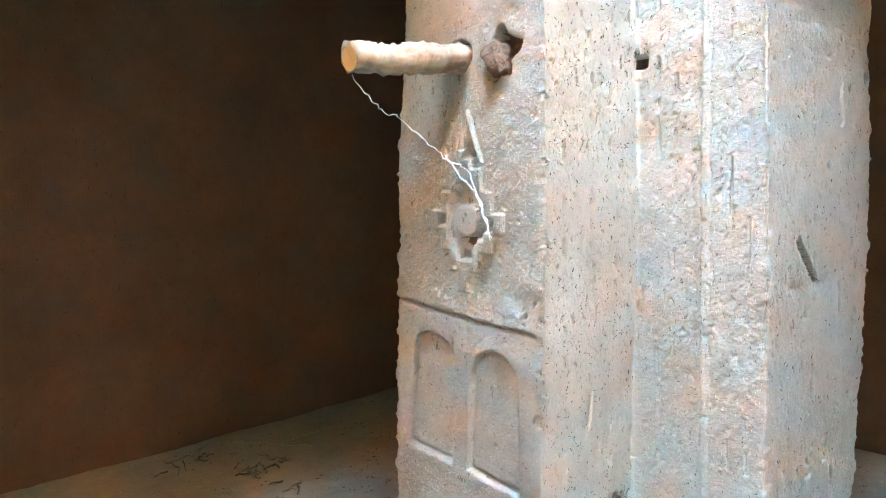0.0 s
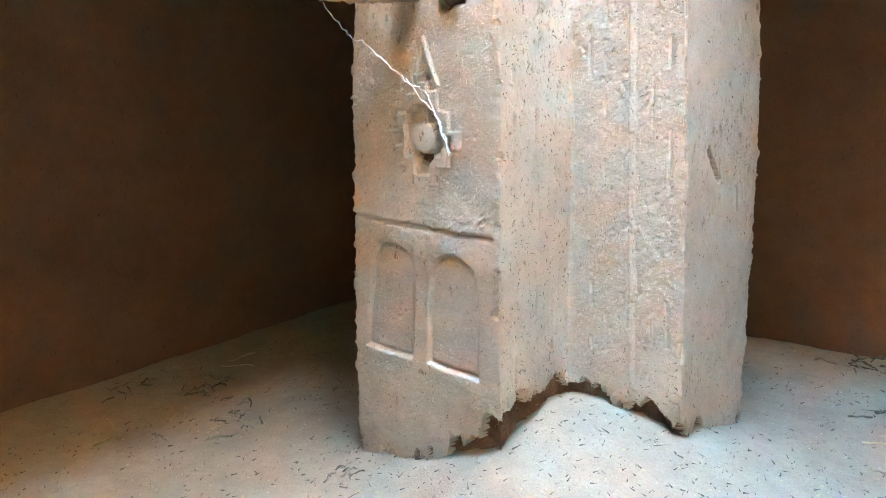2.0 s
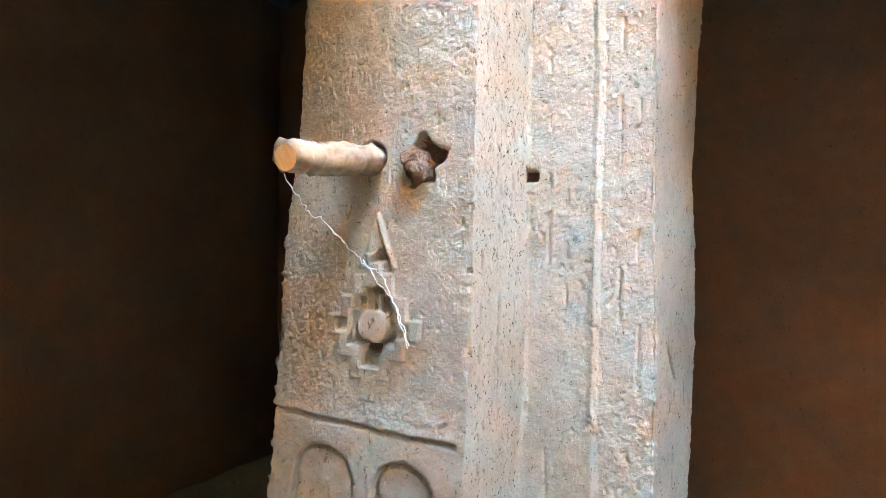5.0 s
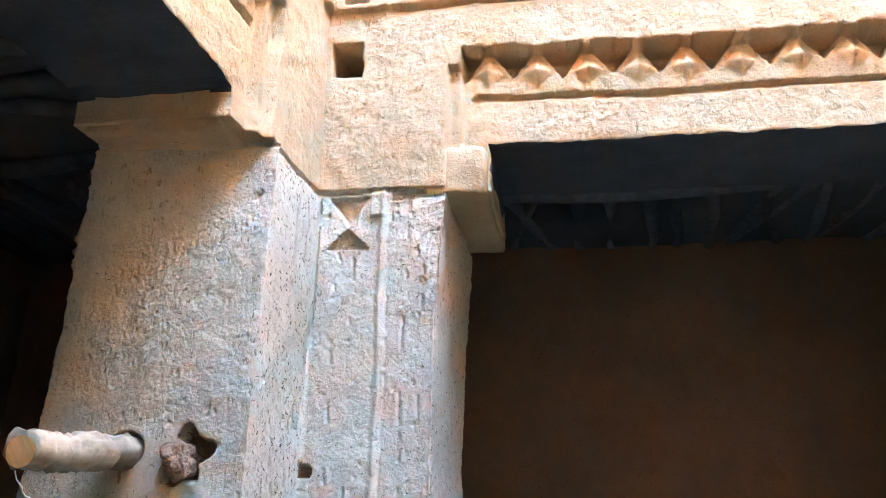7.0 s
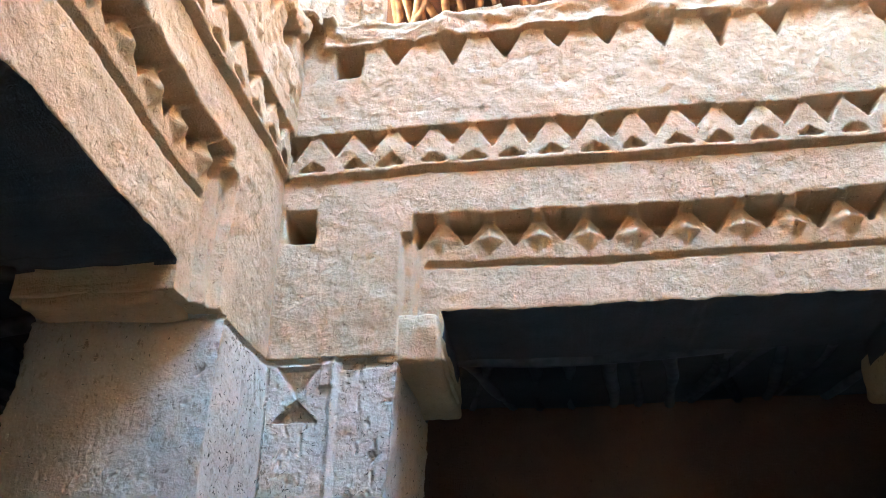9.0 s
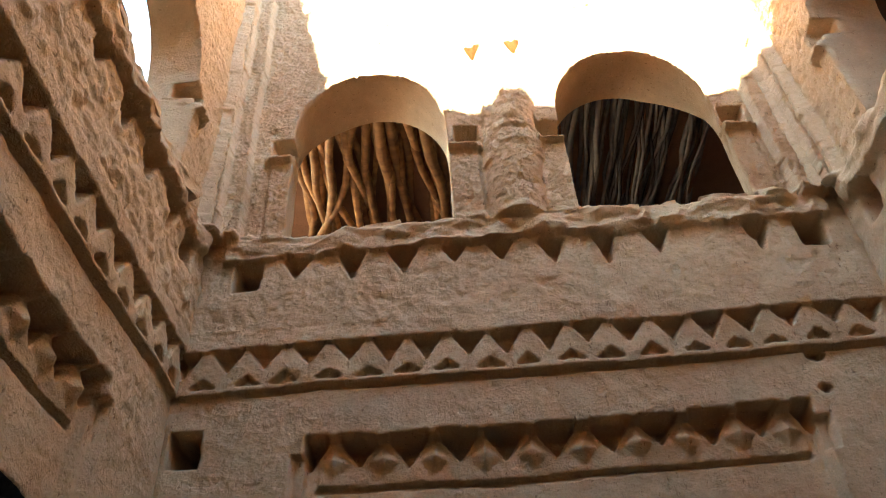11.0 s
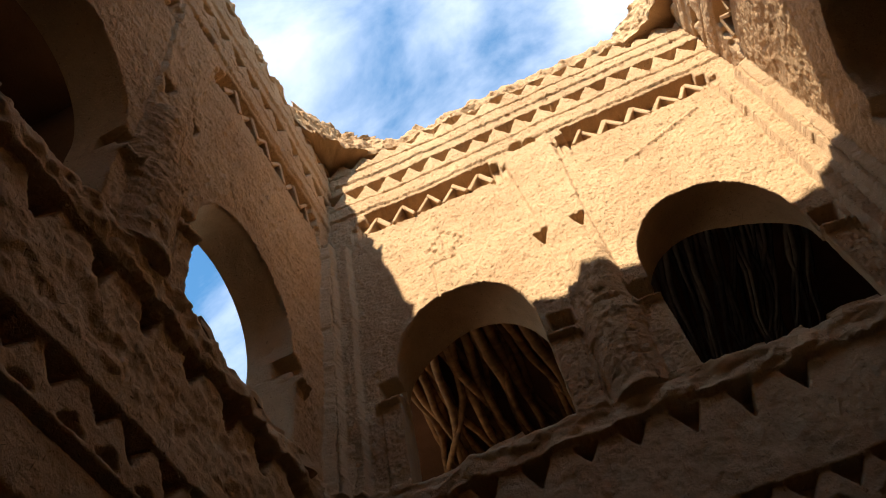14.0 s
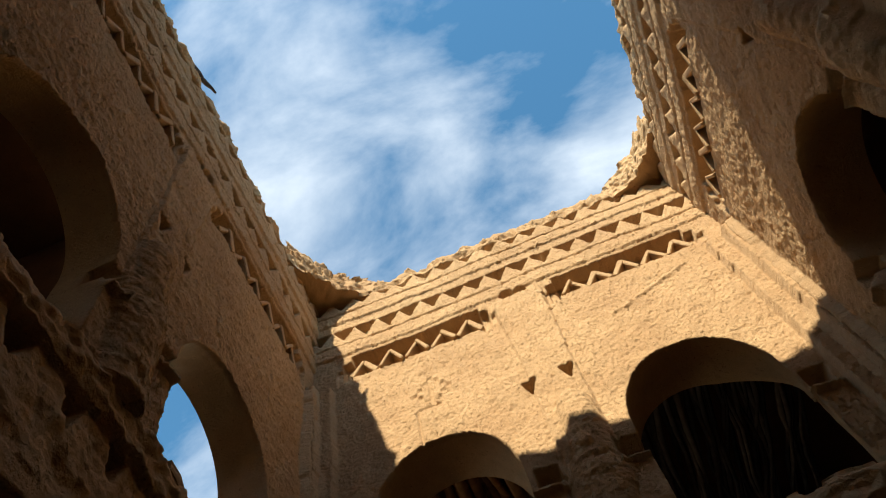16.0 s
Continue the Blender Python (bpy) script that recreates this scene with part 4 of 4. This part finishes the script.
# the crest rounds over the corners: a rough mud fillet in plan, seen from below
def corner_fillet(corner, sx, along, across, low, high, seed):
    """corner: x, y of the corner; sx: +1 where the long wall runs to +x. along and across: reach on the two walls."""
    ns, nz, nr = 70, 34, 10
    t = np.linspace(0, 1, ns)
    qx = along * (1 - t) ** 2 + 2 * t * (1 - t) * along * 0.30
    qy = across * t**2 + 2 * t * (1 - t) * across * 0.30
    T, W = np.meshgrid(t, np.linspace(0, 1, nz), indexing="ij")
    QX, QY = np.repeat(qx[:, None], nz, 1), np.repeat(qy[:, None], nz, 1)
    bulge = 0.05 * vnoise(T * 0.9, W * 0.35, 0.12, seed) + 0.022 * vnoise(T * 0.9, W * 0.6, 0.035, seed + 1) + 0.012 * np.sign(vnoise(T * 0.9, W * 0.8, 0.05, seed + 2))
    grow = 1 - 0.16 * W + bulge * 2.3
    Zs = low + (high - low) * W + 0.03 * vnoise(T * 0.9, T * 0, 0.1, seed + 3) * W
    face = (QX * grow, QY * grow, Zs)
    front = np.stack([c.ravel() for c in face], 1)
    f_faces = quads(ns, nz)
    caps, cap_faces, base = [], [], len(front)
    for edge in (0, nz - 1):
        R_, K = np.meshgrid(np.linspace(1, 0, nr), np.arange(ns), indexing="ij")
        ex, ey, ez = (c[:, edge] for c in face)
        dome = 0.05 * np.sin(R_ * np.pi) * (1 if edge else 0.5)
        px = ex[K] * R_ - 0.05 * (1 - R_)
        py = ey[K] * R_ - 0.05 * (1 - R_)
        pz = ez[K] + dome + 0.012 * vnoise(px, py, 0.05, seed + 6)
        caps.append(np.stack([px.ravel(), py.ravel(), pz.ravel()], 1))
        cap_faces.append(quads(nr, ns) + base)
        base += nr * ns
    v = np.concatenate([front] + caps)
    v = np.stack([corner[0] + sx * v[:, 0], corner[1] - v[:, 1], v[:, 2]], 1)
    me = mesh_of("crumbled_corner", v, np.concatenate([f_faces] + cap_faces), [PLASTER])
    bm = bmesh.new()
    bm.from_mesh(me)
    bmesh.ops.remove_doubles(bm, verts=bm.verts[:], dist=0.0004)
    bmesh.ops.recalc_face_normals(bm, faces=bm.faces[:])
    bm.to_mesh(me)
    bm.free()
    tagged(new("crumbled_corner", me), "crumbling rounded mud fillet across the corner of the crest", "mud fillet", "crest fillets")


corner_fillet((0.0, 0.03), 1, 0.46, 0.52, 5.86, 6.16, 3)
corner_fillet((LX, 0.03), -1, 0.44, 0.44, 5.86, 6.16, 8)

# dry twigs hanging in the open arch
for k in range(7):
    p = Vector((-0.30 - 0.06 * rs.random(), -0.98 + 0.02 * k, 3.62 + 0.075 * k))
    q = p + Vector((rs.uniform(-0.02, 0.05), rs.uniform(0.05, 0.14), rs.uniform(-0.16, -0.05)))
    thread("twig", sag(p, q, rs.uniform(-0.01, 0.02), 6, 0.002, k), 0.0014, TWIG, "thin dry twig hanging in the open arch", "twig")


# chopped straw that sticks out of the plaster
def straw_on(name, pts, normals, seed, label, longest, mat=STRAW, thick=1.0):
    r = np.random.RandomState(seed)
    n = len(pts)
    side = np.cross(normals, r.normal(size=(n, 3)))
    side /= np.linalg.norm(side, axis=1)[:, None]
    way = side * np.cos(r.uniform(0.05, 0.6, n))[:, None] + normals * np.sin(r.uniform(0.05, 0.6, n))[:, None]
    across = np.cross(way, normals)
    long = r.uniform(0.35, 1.0, n)[:, None] * longest
    wide = r.uniform(0.0005, 0.0014, n)[:, None] * thick
    a = pts - normals * 0.001 - across * wide
    b = pts - normals * 0.001 + across * wide
    c = pts + way * long
    d = pts + normals * wide * 1.5 - normals * 0.001
    verts = np.stack([a, b, c, d], 1).reshape(-1, 3)
    k = np.arange(n)[:, None] * 4
    faces = np.concatenate([k + (0, 1, 2), k + (1, 3, 2), k + (3, 0, 2)])
    tagged(new(name, mesh_of(name, verts, faces, [mat], None, False)), label, "straw", kind="stuff")


def wall_straw(name, count, seed):
    u, v, out, sdf, place = SKIN[name]
    r = np.random.RandomState(seed)
    k = r.choice(np.flatnonzero((sdf.ravel() > 0.01)), count)
    u, v, out = u.ravel()[k], v.ravel()[k], out.ravel()[k]
    p = np.stack(place(u, out, v), 1)
    nrm = np.stack(place(u, out + 1.0, v), 1) - p
    straw_on("plaster_straw", p, nrm, seed, "chopped straw sticking out of the ochre mud plaster", 0.016)


wall_straw("wall_north", 9000, 1)
wall_straw("wall_west", 7000, 2)
wall_straw("wall_east", 4000, 3)
X, Y, Z, NX, NY, F = (c.ravel() for c in SKIN["corner_pillar"])
k = np.random.RandomState(5).choice(np.flatnonzero((F > 0) & (F < 5) & (Z > 0.05)), 4500)
straw_on("plaster_straw", np.stack([X, Y, Z], 1)[k], np.stack([NX, NY, 0 * NX], 1)[k], 6, "chopped straw sticking out of the pale pillar plaster", 0.011)
# dark slivers added on the plaster in place of its small shaded pits
k = np.random.RandomState(15).choice(np.flatnonzero(((F == 2) | (F == 3)) & (Z > 0.2)), 2600)
k = np.concatenate([k, np.random.RandomState(16).choice(np.flatnonzero(((F == 1) | (F == 4)) & (Z > 0.1)), 900)])
straw_on("dark_chaff", np.stack([X, Y, Z], 1)[k], np.stack([NX, NY, 0 * NX], 1)[k], 17, "dark slivers standing for pits in the pale pillar plaster", 0.013, CHAFF, 1.5)
# frayed straw along the eaten foot of the pillar
k = np.random.RandomState(6).choice(np.flatnonzero((F > 0) & (F < 5) & (Z > 0.02) & (Z < 0.07 + 0.24 * np.exp(-(X**2 + Y**2) / 0.1))), 1300)
straw_on("frayed_straw", np.stack([X, Y, Z], 1)[k], np.stack([NX, NY, 0 * NX], 1)[k], 7, "frayed straw at the broken foot of the pillar", 0.024)


# pebbles, clods and dry stalks on the floor
pv, pf = [], []
rp = random.Random(21)
for k in range(420):
    x, y = (rp.uniform(-1.9, 2.0), rp.uniform(-1.8, 1.45)) if k % 3 else (rp.gauss(0.2, 0.45), rp.gauss(-0.25, 0.35))
    if -0.66 < x < 0.35 and -0.38 < y < 0.55 and not (x > 0 and y < 0):
        continue
    z, r = float(heap(np.float64(x), np.float64(y))), rp.uniform(0.002, 0.006) * (1 if rp.random() < 0.93 else 2.2)
    n = len(pv)
    ring = [(x + r * rp.uniform(0.7, 1.3) * math.cos(a), y + r * rp.uniform(0.7, 1.3) * math.sin(a), z + r * 0.15) for a in (0, 1.05, 2.1, 3.14, 4.2, 5.2)]
    pv += ring + [(x, y, z + r * rp.uniform(0.7, 1.1))]
    pf += [(n + i, n + (i + 1) % 6, n + 6) for i in range(6)]
tagged(new("pebbles", mesh_of("pebbles", pv, pf, [PLASTER], None, False)), "small pebbles and mud crumbs on the dusty floor", "pebbles", kind="stuff")
for k in range(26):
    x, y = (rp.uniform(0.45, 1.5), rp.uniform(0.1, 1.3)) if k % 2 else (rp.uniform(-1.8, -0.75), rp.uniform(-1.0, 0.6))
    z = float(heap(np.float64(x), np.float64(y))) + 0.004
    a, l = rp.uniform(0, 6.28), rp.uniform(0.05, 0.2)
    x2, y2 = x + l * math.cos(a), y + l * math.sin(a)
    z2 = float(heap(np.float64(x2), np.float64(y2))) + 0.006
    thread("dry_stalk", sag((x, y, z), (x2, y2, z2), -rp.uniform(0.002, 0.012), 6, 0.006, 50 + k), rp.uniform(0.0015, 0.004), rp.choice((TWIG, STRAW)), "dry crooked stalk lying in the dust", "stalk")

# small heaps of straw and sticks
for n, (hx, hy, count, spread, longest) in enumerate(((-1.88, -0.49, 14, 0.07, 0.10), (-1.57, -0.33, 16, 0.06, 0.09), (-1.26, -0.42, 14, 0.05, 0.07), (-0.58, -0.52, 10, 0.03, 0.06),
                                                      (0.62, 1.37, 22, 0.09, 0.12), (0.79, 0.98, 16, 0.06, 0.16), (0.93, 0.78, 7, 0.05, 0.28), (1.2, 1.3, 20, 0.12, 0.12))):
    for k in range(count):
        x, y, a, l = rp.gauss(hx, spread), rp.gauss(hy, spread), rp.uniform(0, 6.28), rp.uniform(0.3, 1) * longest
        z = float(heap(np.float64(x), np.float64(y)))
        x2, y2 = x + l * math.cos(a), y + l * math.sin(a)
        z2 = float(heap(np.float64(x2), np.float64(y2)))
        thread("dry_stalk", sag((x, y, z + 0.003), (x2, y2, z2 + rp.uniform(0.003, 0.02)), -rp.uniform(0, 0.008), 5, 0.004, 300 + 40 * n + k), rp.uniform(0.0012, 0.0035), STRAW if n == 6 else rp.choice((TWIG, CHAFF, CHAFF)),
               "dry crooked stalk lying in the dust", "stalk")

# broken beam end that sticks out over the crest
stub = tagged(new("beam_stub", pole_mesh("beam_stub", 0.26, 0.030, 0.006, BEAM, 31, 0.02, 8, 8)), "broken weathered beam end sticking out of the wall crest", "beam")
stub.matrix_basis = pose(-0.04, -1.66, 6.05, -6, 0, -20)
